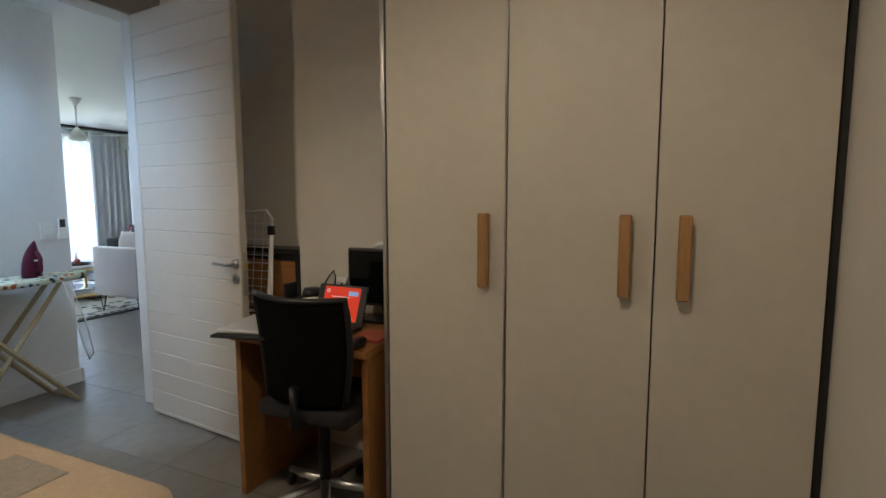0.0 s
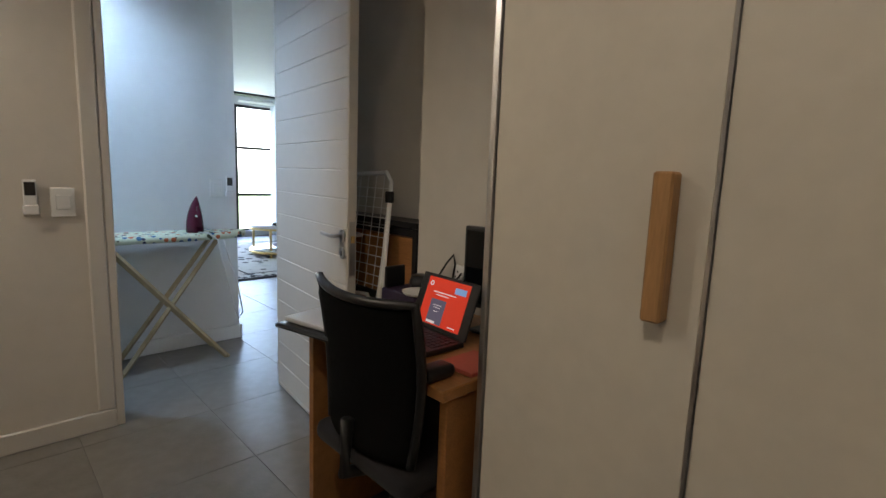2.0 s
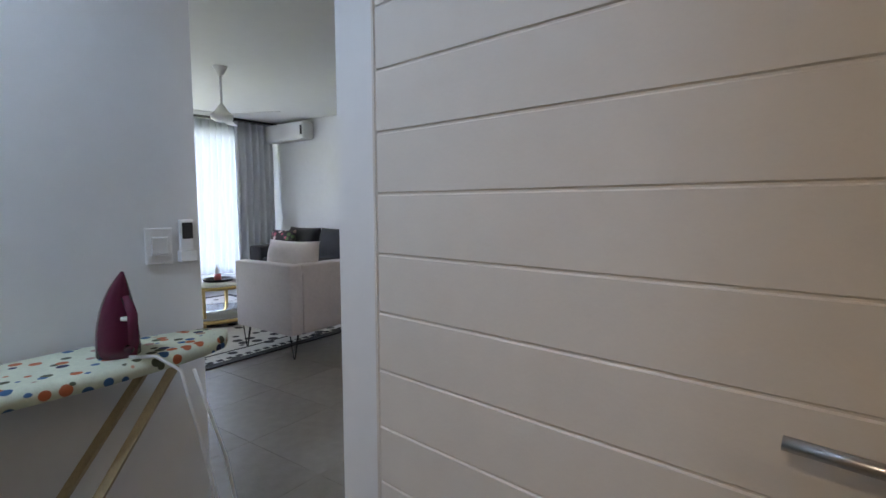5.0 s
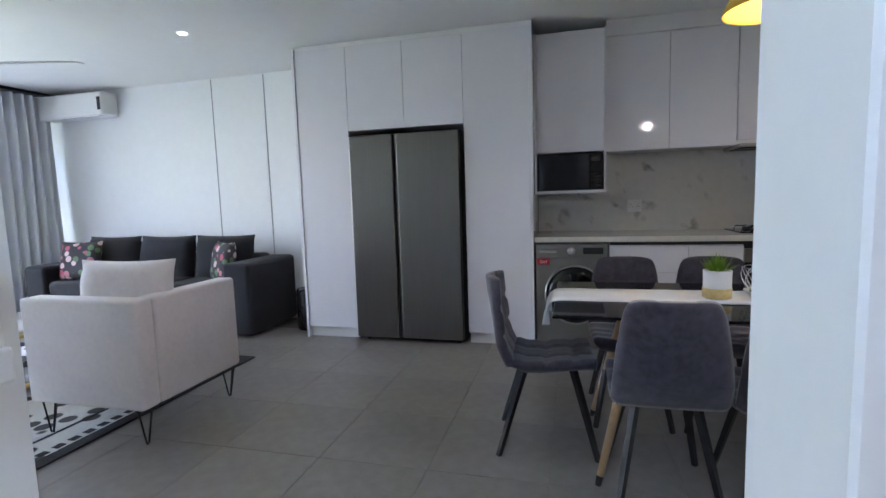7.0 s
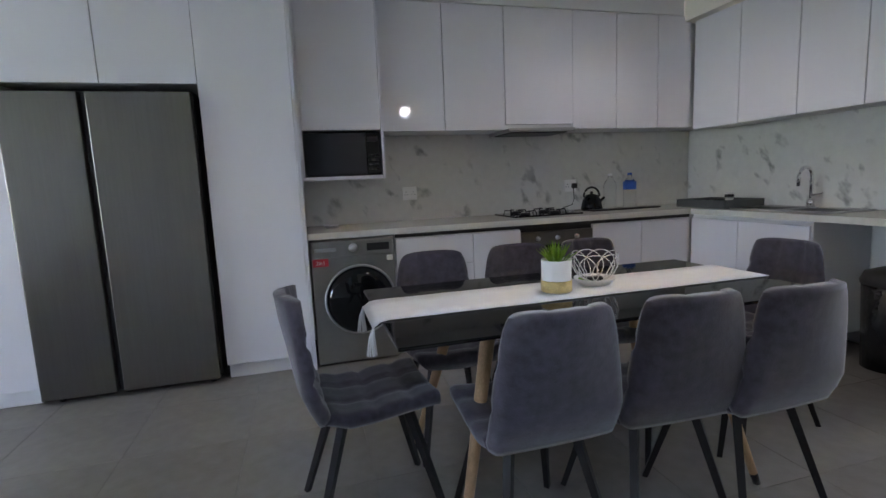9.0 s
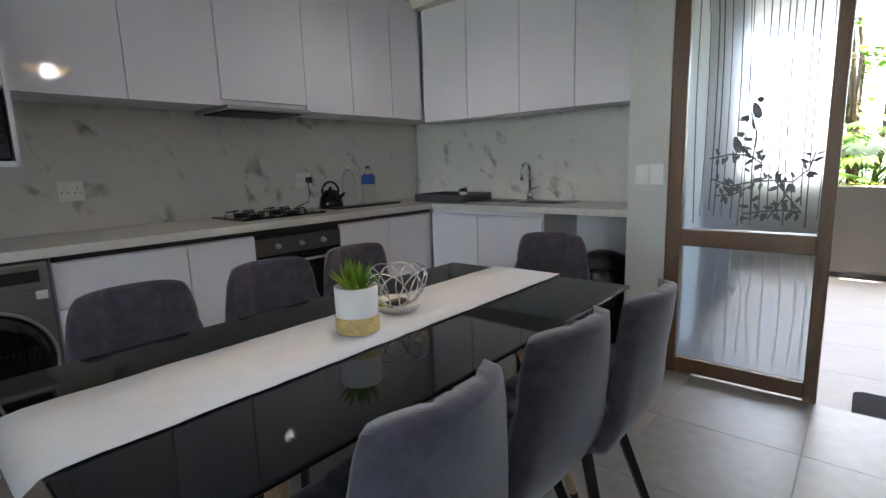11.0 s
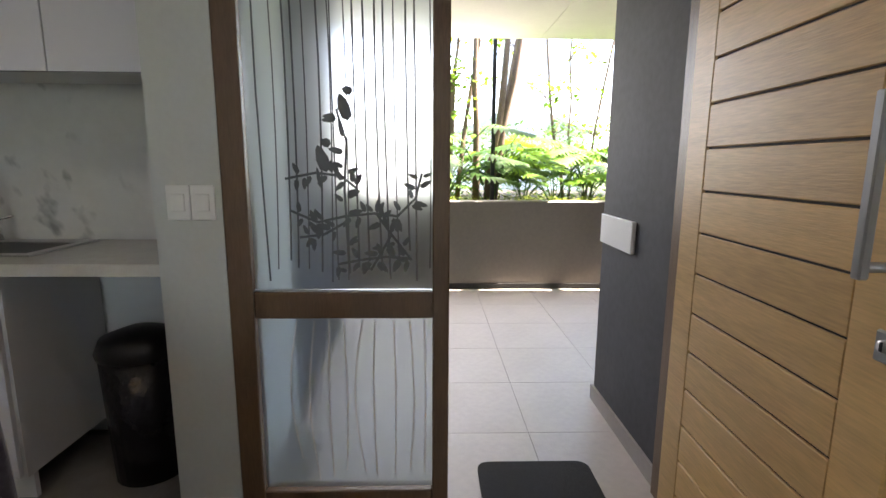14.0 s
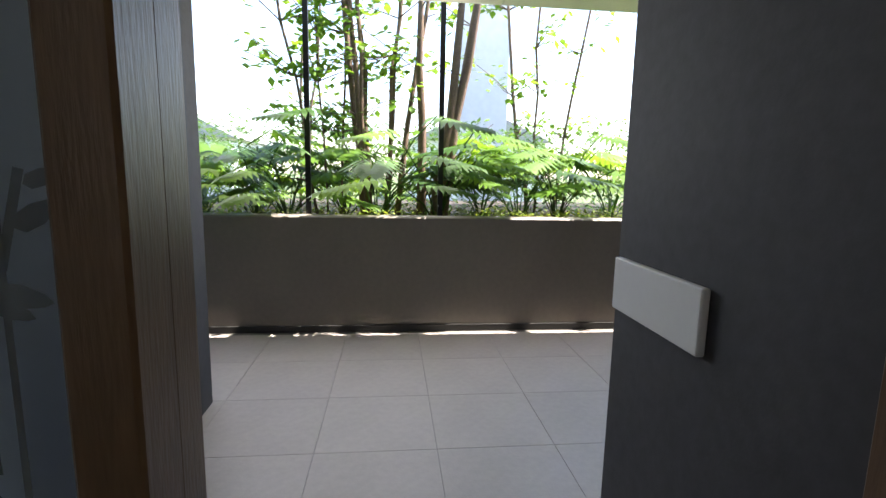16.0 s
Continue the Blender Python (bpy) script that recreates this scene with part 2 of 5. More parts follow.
# Opaque dark grey stands in for the dark view through the clear motif.
M_MOTIF = mat("etched_motif", (0.13, 0.145, 0.155), 0.5, vary=0.1)
# Near-white colour stands in for bright floor showing through clear lines.
M_MOTIFL = mat("clear_lines_painted_bright", (0.85, 0.85, 0.84), 0.5, vary=0.05)
M_FACADE = mat("pale_render_facade", (0.55, 0.56, 0.58), 0.8, vary=0.08, scale=1)
M_ROOF = mat("grey_roof", (0.25, 0.25, 0.27), 0.8, vary=0.15, scale=4)
M_GRASS = mat("garden_ground", (0.08, 0.11, 0.04), 0.95, vary=0.35, scale=2)
M_BLANKET = mat("cream_bedspread", (0.60, 0.47, 0.34), 0.9, vary=0.08, scale=6, bump=0.4, bscale=120)
M_PATCH = mat("grey_knit_patch", (0.40, 0.36, 0.31), 0.95, vary=0.2, scale=60, bump=0.6, bscale=200)
M_BULB = mat("lamp_glow", (1.0, 0.97, 0.92), 0.5, vary=0, emit=3)
M_PENDANT = mat("yellow_pendant_shade", (0.75, 0.45, 0.06), 0.35, vary=0.04)
M_SCREEN = mat("red_laptop_display", (0.75, 0.05, 0.02), 0.25, vary=0.02, emit=0.022)
M_SCREENG = mat("grey_display_panel", (0.10, 0.09, 0.13), 0.25, vary=0.02, emit=0.035)
M_SCREENW = mat("white_display_text", (0.8, 0.75, 0.75), 0.25, vary=0.0, emit=0.022)
M_REDLAB = mat("red_label", (0.5, 0.02, 0.04), 0.4)
M_BLUE = mat("blue_label", (0.03, 0.10, 0.40), 0.4)
M_BIN = mat("dark_bin_bag", (0.012, 0.012, 0.014), 0.25, bump=0.6, bscale=25)

# ---- building helpers ----
def mesh_ob(name, bm, m, par=None, smooth=False):
    me = bpy.data.meshes.new(name)
    bmesh.ops.recalc_face_normals(bm, faces=bm.faces)
    bm.to_mesh(me)
    bm.free()
    if smooth:
        for p in me.polygons:
            p.use_smooth = True
    me.materials.append(m)
    ob = new(name, me)
    if par is not None:
        ob.parent = par
        if par.data is None and par.name not in LOCAL:
            ob.location = -par.location
    return ob


LOCAL = set()


def thing(name, x, y, z, label, category, group="", local=False):
    ob = new(name)
    ob.location = (x, y, z)
    ob.empty_display_size = 0.1
    if local:
        LOCAL.add(ob.name)
    return tagged(ob, label, category, group)


def add_box(bm, x0, x1, y0, y1, z0, z1, bevel=0.0, seg=1, m=None):
    t = bmesh.new()
    bmesh.ops.create_cube(t, size=1)
    for v in t.verts:
        v.co = Vector(((x0 + x1) / 2 + v.co.x * (x1 - x0), (y0 + y1) / 2 + v.co.y * (y1 - y0), (z0 + z1) / 2 + v.co.z * (z1 - z0)))
    if bevel:
        bmesh.ops.bevel(t, geom=t.edges[:], offset=bevel, segments=seg, affect="EDGES", profile=0.5)
    if m is not None:
        bmesh.ops.transform(t, matrix=m, verts=t.verts)
    me = bpy.data.meshes.new("tmp")
    t.to_mesh(me)
    t.free()
    bm.from_mesh(me)
    bpy.data.meshes.remove(me)


def box(name, x0, x1, y0, y1, z0, z1, m, par=None, bevel=0.0, seg=1, turn=None):
    bm = bmesh.new()
    add_box(bm, x0, x1, y0, y1, z0, z1, bevel, seg, turn)
    return mesh_ob(name, bm, m, par, smooth=seg > 2)


def add_tube(bm, pts, r, sides=8, r2=None):
    pts = [Vector(p) for p in pts]
    rings = []
    for i, p in enumerate(pts):
        d = (pts[min(i + 1, len(pts) - 1)] - pts[max(i - 1, 0)]).normalized()
        a = d.cross(Vector((0, 0, 1)) if abs(d.z) < 0.9 else Vector((1, 0, 0))).normalized()
        b = d.cross(a)
        rr = r if r2 is None else r + (r2 - r) * i / (len(pts) - 1)
        rings.append([bm.verts.new(p + rr * (a * math.cos(k * 2 * math.pi / sides) + b * math.sin(k * 2 * math.pi / sides))) for k in range(sides)])
    for u, w in zip(rings, rings[1:]):
        for k in range(sides):
            bm.faces.new((u[k], u[(k + 1) % sides], w[(k + 1) % sides], w[k]))
    bm.faces.new(rings[0])
    bm.faces.new(rings[-1])


def tube(name, pts, r, m, par=None, sides=8, r2=None):
    bm = bmesh.new()
    add_tube(bm, pts, r, sides, r2)
    return mesh_ob(name, bm, m, par, smooth=sides > 5)


def add_lathe(bm, prof, c, sides=24):
    rings = [[bm.verts.new((c[0] + r * math.cos(k * 2 * math.pi / sides), c[1] + r * math.sin(k * 2 * math.pi / sides), c[2] + z)) for k in range(sides)] for r, z in prof]
    for u, w in zip(rings, rings[1:]):
        for k in range(sides):
            bm.faces.new((u[k], u[(k + 1) % sides], w[(k + 1) % sides], w[k]))
    if prof[0][0] < 0.002:
        bm.faces.new(rings[0])
    if prof[-1][0] < 0.002:
        bm.faces.new(rings[-1])


def lathe(name, prof, c, m, par=None, sides=24):
    bm = bmesh.new()
    add_lathe(bm, prof, c, sides)
    return mesh_ob(name, bm, m, par, smooth=True)


def arc(c, r, a0, a1, n, plane="xz"):
    out = []
    for i in range(n + 1):
        a = radians(a0 + (a1 - a0) * i / n)
        u, w = r * math.cos(a), r * math.sin(a)
        out.append((c[0] + u, c[1], c[2] + w) if plane == "xz" else (c[0], c[1] + u, c[2] + w) if plane == "yz" else (c[0] + u, c[1] + w, c[2]))
    return out


def structure(ob, label=""):
    return tagged(ob, label, "", "", "structure")


def cushion(name, c, w, h, d, m, par=None, turn=0.0, lean=0.0, n=12):
    """A soft filled cushion, standing, w wide and h high."""
    bm = bmesh.new()
    mt = Matrix.Translation(c) @ Euler((radians(lean), 0, radians(turn))).to_matrix().to_4x4()
    for s in (1, -1):
        g = [[None] * (n + 1) for _ in range(n + 1)]
        for i in range(n + 1):
            for j in range(n + 1):
                u, v = 2 * i / n - 1, 2 * j / n - 1
                f = max(0, (1 - u ** 4) * (1 - v ** 4)) ** 0.6
                sh = 1 - 0.06 * (1 - u * u) * abs(v) ** 3
                sv = 1 - 0.06 * (1 - v * v) * abs(u) ** 3
                co = Vector((u * w / 2 * sv, s * d / 2 * f * (1 + 0.15 * noise.noise((u * 2 + c[0], v * 2, s))), v * h / 2 * sh))
                g[i][j] = bm.verts.new(mt @ co)
        for i in range(n):
            for j in range(n):
                bm.faces.new((g[i][j], g[i + 1][j], g[i + 1][j + 1], g[i][j + 1]))
    bmesh.ops.remove_doubles(bm, verts=bm.verts, dist=0.0005)
    return mesh_ob(name, bm, m, par, smooth=True)


# ---- large structure ----
CEIL = 2.58
structure(box("floor_bedroom", 1.17, 2.34, -1.35, 3.6, -0.2, -0.006, M_GROUT), "grouted base under the bedroom tiles")
structure(box("floor_passage_side", 2.345, 4.62, -2.0, 3.6, -0.2, -0.036, M_GROUT), "grouted base under taupe outdoor tiles")
structure(box("ceiling_bedroom", 1.31, 2.34, -1.35, 3.604, CEIL, CEIL + 0.12, M_CEIL), "plain white painted bedroom ceiling")
M_SOFFIT = mat("passage_soffit", (0.72, 0.68, 0.6), 0.8, vary=0.04)
structure(box("ceiling_passage_side", 2.345, 4.45, -2.0, 3.6, 2.40, 2.9, M_SOFFIT), "cream painted soffit of the passage")
floor = structure(box("floor", -7.9, 1.17, -1.35, 7.85, -0.2, -0.006, M_GROUT), "grey grouted base under large porcelain tiles")
passage_floor = structure(box("floor_passage", 1.171, 4.62, 3.6, 5.30, -0.2, -0.036, M_GROUT), "grouted base under taupe outdoor tiles")
structure(box("floor_passage_far", 1.905, 4.62, 5.301, 10.0, -0.2, -0.036, M_GROUT), "grouted base under taupe outdoor tiles")
floor_kitchen = structure(box("floor_kitchen", 1.171, 1.90, 5.301, 7.85, -0.2, -0.006, M_GROUT), "grey grouted base under the kitchen tiles")
ground = structure(box("ground", -300, 300, -300, 300, -0.5, -0.25, M_GRASS), "garden ground running to the horizon")
structure(box("ceiling", -7.9, 1.31, -1.35, 7.85, CEIL, CEIL + 0.12, M_CEIL), "plain white painted ceiling")
structure(box("ceiling_passage", 1.311, 4.45, 3.605, 10.0, 2.40, 2.9, M_SOFFIT), "cream painted soffit of the passage")
structure(box("wall_bedroom_west", -1.31, -1.17, -1.2, 2.54, -0.01, CEIL, M_BEDWALL), "cream painted wall with light switch")
structure(box("wall_bedroom_corner", -1.305, -1.17, 3.465, 3.604, -0.01, CEIL, M_BEDWALL), "cream painted wall beside the door")
structure(box("wall_hall_lining", -1.3085, -1.3055, 3.465, 3.607, -0.01, CEIL, M_WALL), "white painted hall wall end")
structure(box("wall_over_door", -1.31, -1.17, 2.54, 3.465, 2.43, CEIL, M_BEDWALL), "cream wall over the doorway")
structure(box("wall_bedroom_north", -1.305, 1.17, 3.605, 3.64, -0.01, CEIL, M_WALL), "white wall between bedroom and dining room")
structure(box("wall_recess_lining", -1.168, 2.2, 3.59, 3.603, -0.01, CEIL, M_BEDWALL), "cream painted back of the recess")
structure(box("wall_desk_pier", -0.027, 0.77, 3.45, 3.588, -0.01, CEIL, M_BEDWALL), "cream painted wall standing forward behind the desk")
structure(box("wall_bedroom_east", 2.19, 2.34, -1.2, 3.604, -0.01, CEIL, M_BEDWALL), "cream painted bedroom wall")
structure(box("wall_bedroom_south", -1.33, 2.34, -1.35, -1.2, -0.01, CEIL, M_BEDWALL), "cream painted bedroom wall")
structure(box("wall_hall_west", -2.25, -2.10, -1.2, 3.50, -0.01, CEIL, M_WALL), "white hall wall behind the ironing board")
structure(box("wall_hall_end", -2.10, -1.33, -1.35, -1.2, -0.01, CEIL, M_WALL), "white wall closing the hall")
structure(box("wall_living_south", -7.9, -2.25, 3.36, 3.50, -0.01, CEIL, M_WALL), "white living room wall")
structure(box("wall_north", -7.9, 1.9, 7.72, 7.85, -0.01, CEIL, M_WALL), "white living room and kitchen wall")
for nm, y0, y1, z0, z1 in (("wall_west_lower", 3.50, 7.72, -0.01, 0.08), ("wall_west_upper", 3.50, 7.72, 2.42, CEIL), ("wall_west_end", 3.50, 4.1, 0.08, 2.42), ("wall_west_corner", 7.3, 7.72, 0.08, 2.42)):
    structure(box(nm, -7.9, -7.75, y0, y1, z0, z1, M_WALL), "white wall round the large window")
structure(box("wall_kitchen_east", 1.76, 1.9, 5.51, 7.72, -0.01, CEIL, M_WALL), "white wall behind the sink")
structure(box("wall_pier", 1.17, 1.9, 5.295, 5.51, -0.01, CEIL, mat("pale_grey_wall", (0.55, 0.57, 0.55), 0.7, vary=0.04)), "pale grey wall end with switches")
structure(box("wall_over_entrance", 1.17, 1.31, 3.755, 5.29, 2.40, CEIL - 0.002, M_WALL), "wall over the entrance")
structure(box("wall_dark", 1.172, 2.085, 3.608, 3.74, -0.04, 2.9, M_CHARCOAL), "charcoal painted wall beside the entrance")
structure(box("wall_passage_back", 2.342, 2.5, -2.0, 3.50, -0.04, 2.9, M_CHARCOAL), "charcoal wall further along the passage")
structure(box("wall_passage_north", 1.905, 3.37, 5.32, 10.0, -0.04, 2.9, M_CHARCOAL), "taupe rendered passage wall")
structure(box("wall_passage_end", 2.5, 4.6, -2.2, -2.0, -0.04, 2.9, M_PARAPET), "taupe wall closing the passage")
structure(box("wall_parapet", 4.55, 4.75, -2.0, 10.0, -0.04, 0.87, M_PARAPET, bevel=0.01), "taupe rendered parapet wall")
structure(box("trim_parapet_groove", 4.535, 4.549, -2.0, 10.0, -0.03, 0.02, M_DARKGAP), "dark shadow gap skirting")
# baseboards
M_SK = M_DOORW
for nm, a in (("baseboard", (-1.168, -1.15, -1.2, 2.54, 0, 0.09)), ("baseboard_hall", (-2.098, -2.08, -1.2, 3.50, 0, 0.10)), ("baseboard_living", (-2.24, -2.08, 3.502, 3.518, 0, 0.10)),
              ("baseboard_pier", (1.152, 1.168, 5.30, 5.51, 0, 0.07)), ("baseboard_dining", (-1.305, 1.0, 3.642, 3.658, 0, 0.08)), ("baseboard_hall_east", (-1.323, -1.309, 3.47, 3.64, 0, 0.09))):
    structure(box(nm, *a, M_WALL if "hall" in nm or "living" in nm else M_SK, bevel=0.004), "painted baseboard")
structure(box("baseboard_dark", 1.31, 2.098, 3.742, 3.755, -0.03, 0.05, mat("taupe_skirting", (0.3, 0.27, 0.25), 0.5)), "tile skirting on the charcoal wall")
structure(box("baseboard_passage", 3.372, 3.385, 5.33, 9, -0.03, 0.05, M_DARKGAP), "dark skirting")
# bedroom door lining and leaf
structure(box("trim_door_left", -1.318, -1.155, 2.54, 2.575, 0, 2.43, M_BEDWALL, bevel=0.004), "painted door lining")
structure(box("trim_door_right", -1.313, -1.155, 3.43, 3.463, 0, 2.43, M_WALL, bevel=0.004), "painted door lining")
structure(box("trim_door_head", -1.318, -1.155, 2.575, 3.43, 2.40, 2.43, M_BEDWALL, bevel=0.004), "painted door lining")
structure(box("trim_architrave", -1.172, -1.150, 2.47, 2.538, 0.095, 2.45, M_DOORW, bevel=0.006), "painted architrave")


def grooved_leaf(name, width, height, thick, pitch, first, stile, m_frame, m_slat, label, gap=0.0032, core=None, cd=0.004):
    d = thing(name, 0, 0, 0, label, "door", local=True)
    box("stile", 0, stile, 0, thick, 0.012, height, m_frame, d, 0.003)
    box("stile", width - stile, width, 0, thick, 0.012, height, m_frame, d, 0.003)
    box("core", stile, width - stile, cd, thick - cd, 0.012, height, core or m_frame, d)
    z = first
    while z < height - 0.01:
        z1 = min(z + pitch, height)
        box("slat", stile, width - stile, 0.001, thick - 0.001, max(z, 0.012) + gap / 2, z1 - gap / 2, m_slat, d, 0.0025)
        z = z1
    return d


leaf = grooved_leaf("bedroom_door", 0.88, 2.38, 0.042, 0.123, -0.088, 0.012, M_DOORW, M_DOORW, "open white painted door with horizontal grooves")
leaf.matrix_basis = pose(-1.105, 3.335, 0, 0, 0, -6.6)
for s, yy in ((-1, -0.003), (1, 0.045)):
    h = lathe("rose", [(0.001, 0), (0.026, 0), (0.026, 0.008), (0.001, 0.008)], (0, 0, 0), M_STEEL, leaf)
    h.matrix_basis = pose(0.842, yy, 0.987, 90, 0, 0)
    h = lathe("keyhole_rose", [(0.001, 0), (0.025, 0), (0.025, 0.006), (0.001, 0.006)], (0, 0, 0), M_STEEL, leaf)
    h.matrix_basis = pose(0.842, yy, 0.912, 90, 0, 0)
    box("keyhole", 0.839, 0.845, yy - 0.008 if s < 0 else yy - 0.001, yy, 0.902, 0.922, M_BLACK, leaf)
    y = yy + (-0.045 if s < 0 else 0.04)
    tube("lever", [(0.842, yy, 0.987), (0.842, y, 0.987), (0.832, y - 0.004 * -s, 0.987), (0.725, y, 0.989)], 0.0085, M_STEEL, leaf)
box("latch_plate", 0.8795, 0.883, 0.008, 0.034, 0.82, 1.05, M_STEEL, leaf)
box("latch", 0.88, 0.892, 0.014, 0.028, 0.96, 0.99, M_GOLD, leaf)

# entrance: frame, frosted side panel and wooden door
ent = thing("entrance_side_panel", 1.2, 4.9, 0, "brown hardwood framed side panel with frosted etched glass", "glass panel")
X0, X1 = 1.165, 1.235
box("post", X0, X1, 4.57, 4.625, -0.03, 2.40, M_FRAMEWOOD, ent, 0.004)
box("post", X0, X1, 5.215, 5.293, -0.03, 2.40, M_FRAMEWOOD, ent, 0.004)
box("rail", X0 + .005, X1 - .005, 4.625, 5.215, 0.72, 0.81, M_FRAMEWOOD, ent, 0.004)
box("rail", X0 + .005, X1 - .005, 4.625, 5.215, 0.005, 0.085, M_FRAMEWOOD, ent, 0.004)
box("rail", X0 + .005, X1 - .005, 4.625, 5.215, 2.32, 2.40, M_FRAMEWOOD, ent, 0.004)
box("bead", X0 + .012, X0 + .02, 4.628, 5.212, 0.81, 0.818, M_ALU, ent)
for z0, z1 in ((0.085, 0.72), (0.81, 2.32)):
    p = box("pane", 1.198, 1.204, 4.625, 5.215, z0, z1, M_FROST, ent)
    p.visible_shadow = False


def leaf_shape(bm, x, y, z, size, ang, fat=0.42):
    n = 8
    vs = []
    for i in range(n):
        a = 2 * math.pi * i / n
        u, w = math.cos(a) * size, math.sin(a) * size * fat * (1 - 0.35 * math.cos(a))
        vs.append(bm.verts.new((x, y + u * math.cos(ang) - w * math.sin(ang), z + u * math.sin(ang) + w * math.cos(ang))))
    bm.faces.new(vs)


rg = random.Random(5)
bm, bl = bmesh.new(), bmesh.new()
XM = 1.195


def stroke(b, pts, r):
    xs = XM - 0.002 * rg.random()
    for (ya, za), (yb, zb) in zip(pts, pts[1:]):
        dy, dz = yb - ya, zb - za
        ln = math.hypot(dy, dz) or 1
        ny, nz = -dz / ln * r, dy / ln * r
        b.faces.new([b.verts.new(q) for q in ((xs, ya + ny, za + nz), (xs, yb + ny, zb + nz), (xs, yb - ny, zb - nz), (xs, ya - ny, za - nz))])


for i in range(17):
    y = 5.165 - 0.53 * (i + rg.uniform(-0.3, 0.3)) / 16
    bow = rg.uniform(-0.02, 0.02)
    pts = [(y + bow * math.sin(k / 8 * 3.1) + 0.01 * (k / 8), 0.84 + (rg.uniform(1.2, 1.45)) * k / 8) for k in range(9)]
    lo = 0.83 + rg.uniform(0, 0.12)
    pts = [(a, max(c, lo)) for a, c in pts]
    stroke(bm, pts, rg.choice((0.0022, 0.003)))
for i in range(9):
    y = 5.08 - 0.43 * i / 8 + rg.uniform(-0.012, 0.012)
    bow = rg.uniform(-0.035, 0.035)
    lo = rg.uniform(0.11, 0.2)
    stroke(bl, [(y + bow * math.sin(k / 8 * 3.1), lo + (0.705 - lo) * k / 8) for k in range(9)], 0.003)
branches = [[(4.695, 0.915), (4.76, 1.0), (4.81, 1.07), (4.91, 1.06), (5.0, 1.04), (5.09, 1.08)], [(4.87, 1.15), (4.92, 1.19), (5.0, 1.20), (5.10, 1.18)],
            [(4.70, 0.92), (4.78, 0.925), (4.86, 0.915), (4.94, 0.90)], [(4.90, 0.87), (4.905, 1.0), (4.91, 1.15), (4.90, 1.30), (4.93, 1.40)],
            [(4.91, 1.04), (4.98, 1.0), (5.06, 0.99)], [(4.81, 1.07), (4.74, 1.06), (4.68, 1.12), (4.66, 1.2)], [(4.76, 1.0), (4.80, 0.93), (4.83, 0.88)],
            [(5.17, 2.15), (5.10, 2.1), (5.05, 2.02)]]
for br in branches:
    stroke(bm, br, 0.004)
    for (ya, za), (yb, zb) in zip(br, br[1:]):
        for k in range(4):
            f = rg.random()
            a = math.atan2(zb - za, yb - ya) + rg.choice((1, -1)) * rg.uniform(0.7, 1.5)
            s = rg.uniform(0.016, 0.025)
            leaf_shape(bm, XM - 0.0022 - 0.003 * rg.random(), ya + (yb - ya) * f + math.cos(a) * (s + .008), za + (zb - za) * f + math.sin(a) * (s + .008), s, a)
for by, bz in ((4.978, 1.245), (4.905, 1.405)):  # two small perched bird shapes
    leaf_shape(bm, XM - 0.0055, by, bz, 0.045, 1.25, 0.45)
    leaf_shape(bm, XM - 0.0058, by - 0.012, bz + 0.05, 0.018, 0.3, 0.8)
    leaf_shape(bm, XM - 0.0061, by + 0.012, bz - 0.06, 0.035, 1.4, 0.2)
tagged(mesh_ob("etched_motif", bm, M_MOTIF, ent), "", "", "", "stuff")
tagged(mesh_ob("bright_painted_lines", bl, M_MOTIFL, ent), "", "", "", "stuff")
fr = thing("entrance_door_frame", 1.2, 3.76, 0, "brown hardwood frame of the entrance door", "door frame")
box("jamb", X0, 1.30, 3.742, 3.775, -0.03, 2.40, M_FRAMEWOOD, fr, 0.004)
box("head", X0, X1, 3.775, 4.57, 2.34, 2.40, M_FRAMEWOOD, fr, 0.004)
box("door_stop", 1.24, 1.30, 4.575, 4.62, -0.03, 2.40, M_FRAMEWOOD, fr, 0.004)
# Wooden core coloured near black to put shade into the slat grooves.
fd = grooved_leaf("entrance_door", 0.79, 2.33, 0.045, 0.122, -0.065, 0.114, M_DOORWOOD, M_DOORWOOD, "open honey coloured slatted wooden entrance door with steel pull", gap=0.0065, core=M_DARKGAP, cd=0.009)
fd.matrix_basis = pose(1.114, 3.842, 0, 0, 0, 180 - 1.7)
for z in (1.065, 1.325):
    tube("handle_post", [(0.762, 0.0, z), (0.762, -0.06, z)], 0.009, M_STEEL, fd)
    lathe("handle_rose", [(0.001, 0), (0.016, 0), (0.016, 0.005), (0.001, 0.005)], (0, 0, 0), M_STEEL, fd, 16).matrix_basis = pose(0.762, 0.0, z, 90, 0, 0)
box("pull_handle", 0.752, 0.772, -0.076, -0.058, 1.045, 1.345, M_STEEL, fd, 0.003)
box("lock_plate", 0.742, 0.786, -0.008, 0.001, 0.90, 0.955, M_STEEL, fd, 0.003)
lathe("lock_cylinder", [(0.001, 0), (0.011, 0), (0.011, 0.006), (0.001, 0.006)], (0, 0, 0), M_ALU, fd, 16).matrix_basis = pose(0.764, -0.008, 0.93, 90, 0, 0)
box("keyhole", 0.762, 0.766, -0.0165, -0.0138, 0.922, 0.938, M_BLACK, fd)
box("latch_plate", 0.789, 0.793, 0.01, 0.035, 0.80, 1.02, M_STEEL, fd)
box("latch", 0.792, 0.80, 0.016, 0.028, 0.92, 0.95, M_STEEL, fd)
mt = box("doormat", 1.175, 1.495, 3.965, 4.435, -0.0295, -0.018, M_MAT, bevel=0.0)
bmm = bmesh.new()
bmm.from_mesh(mt.data)
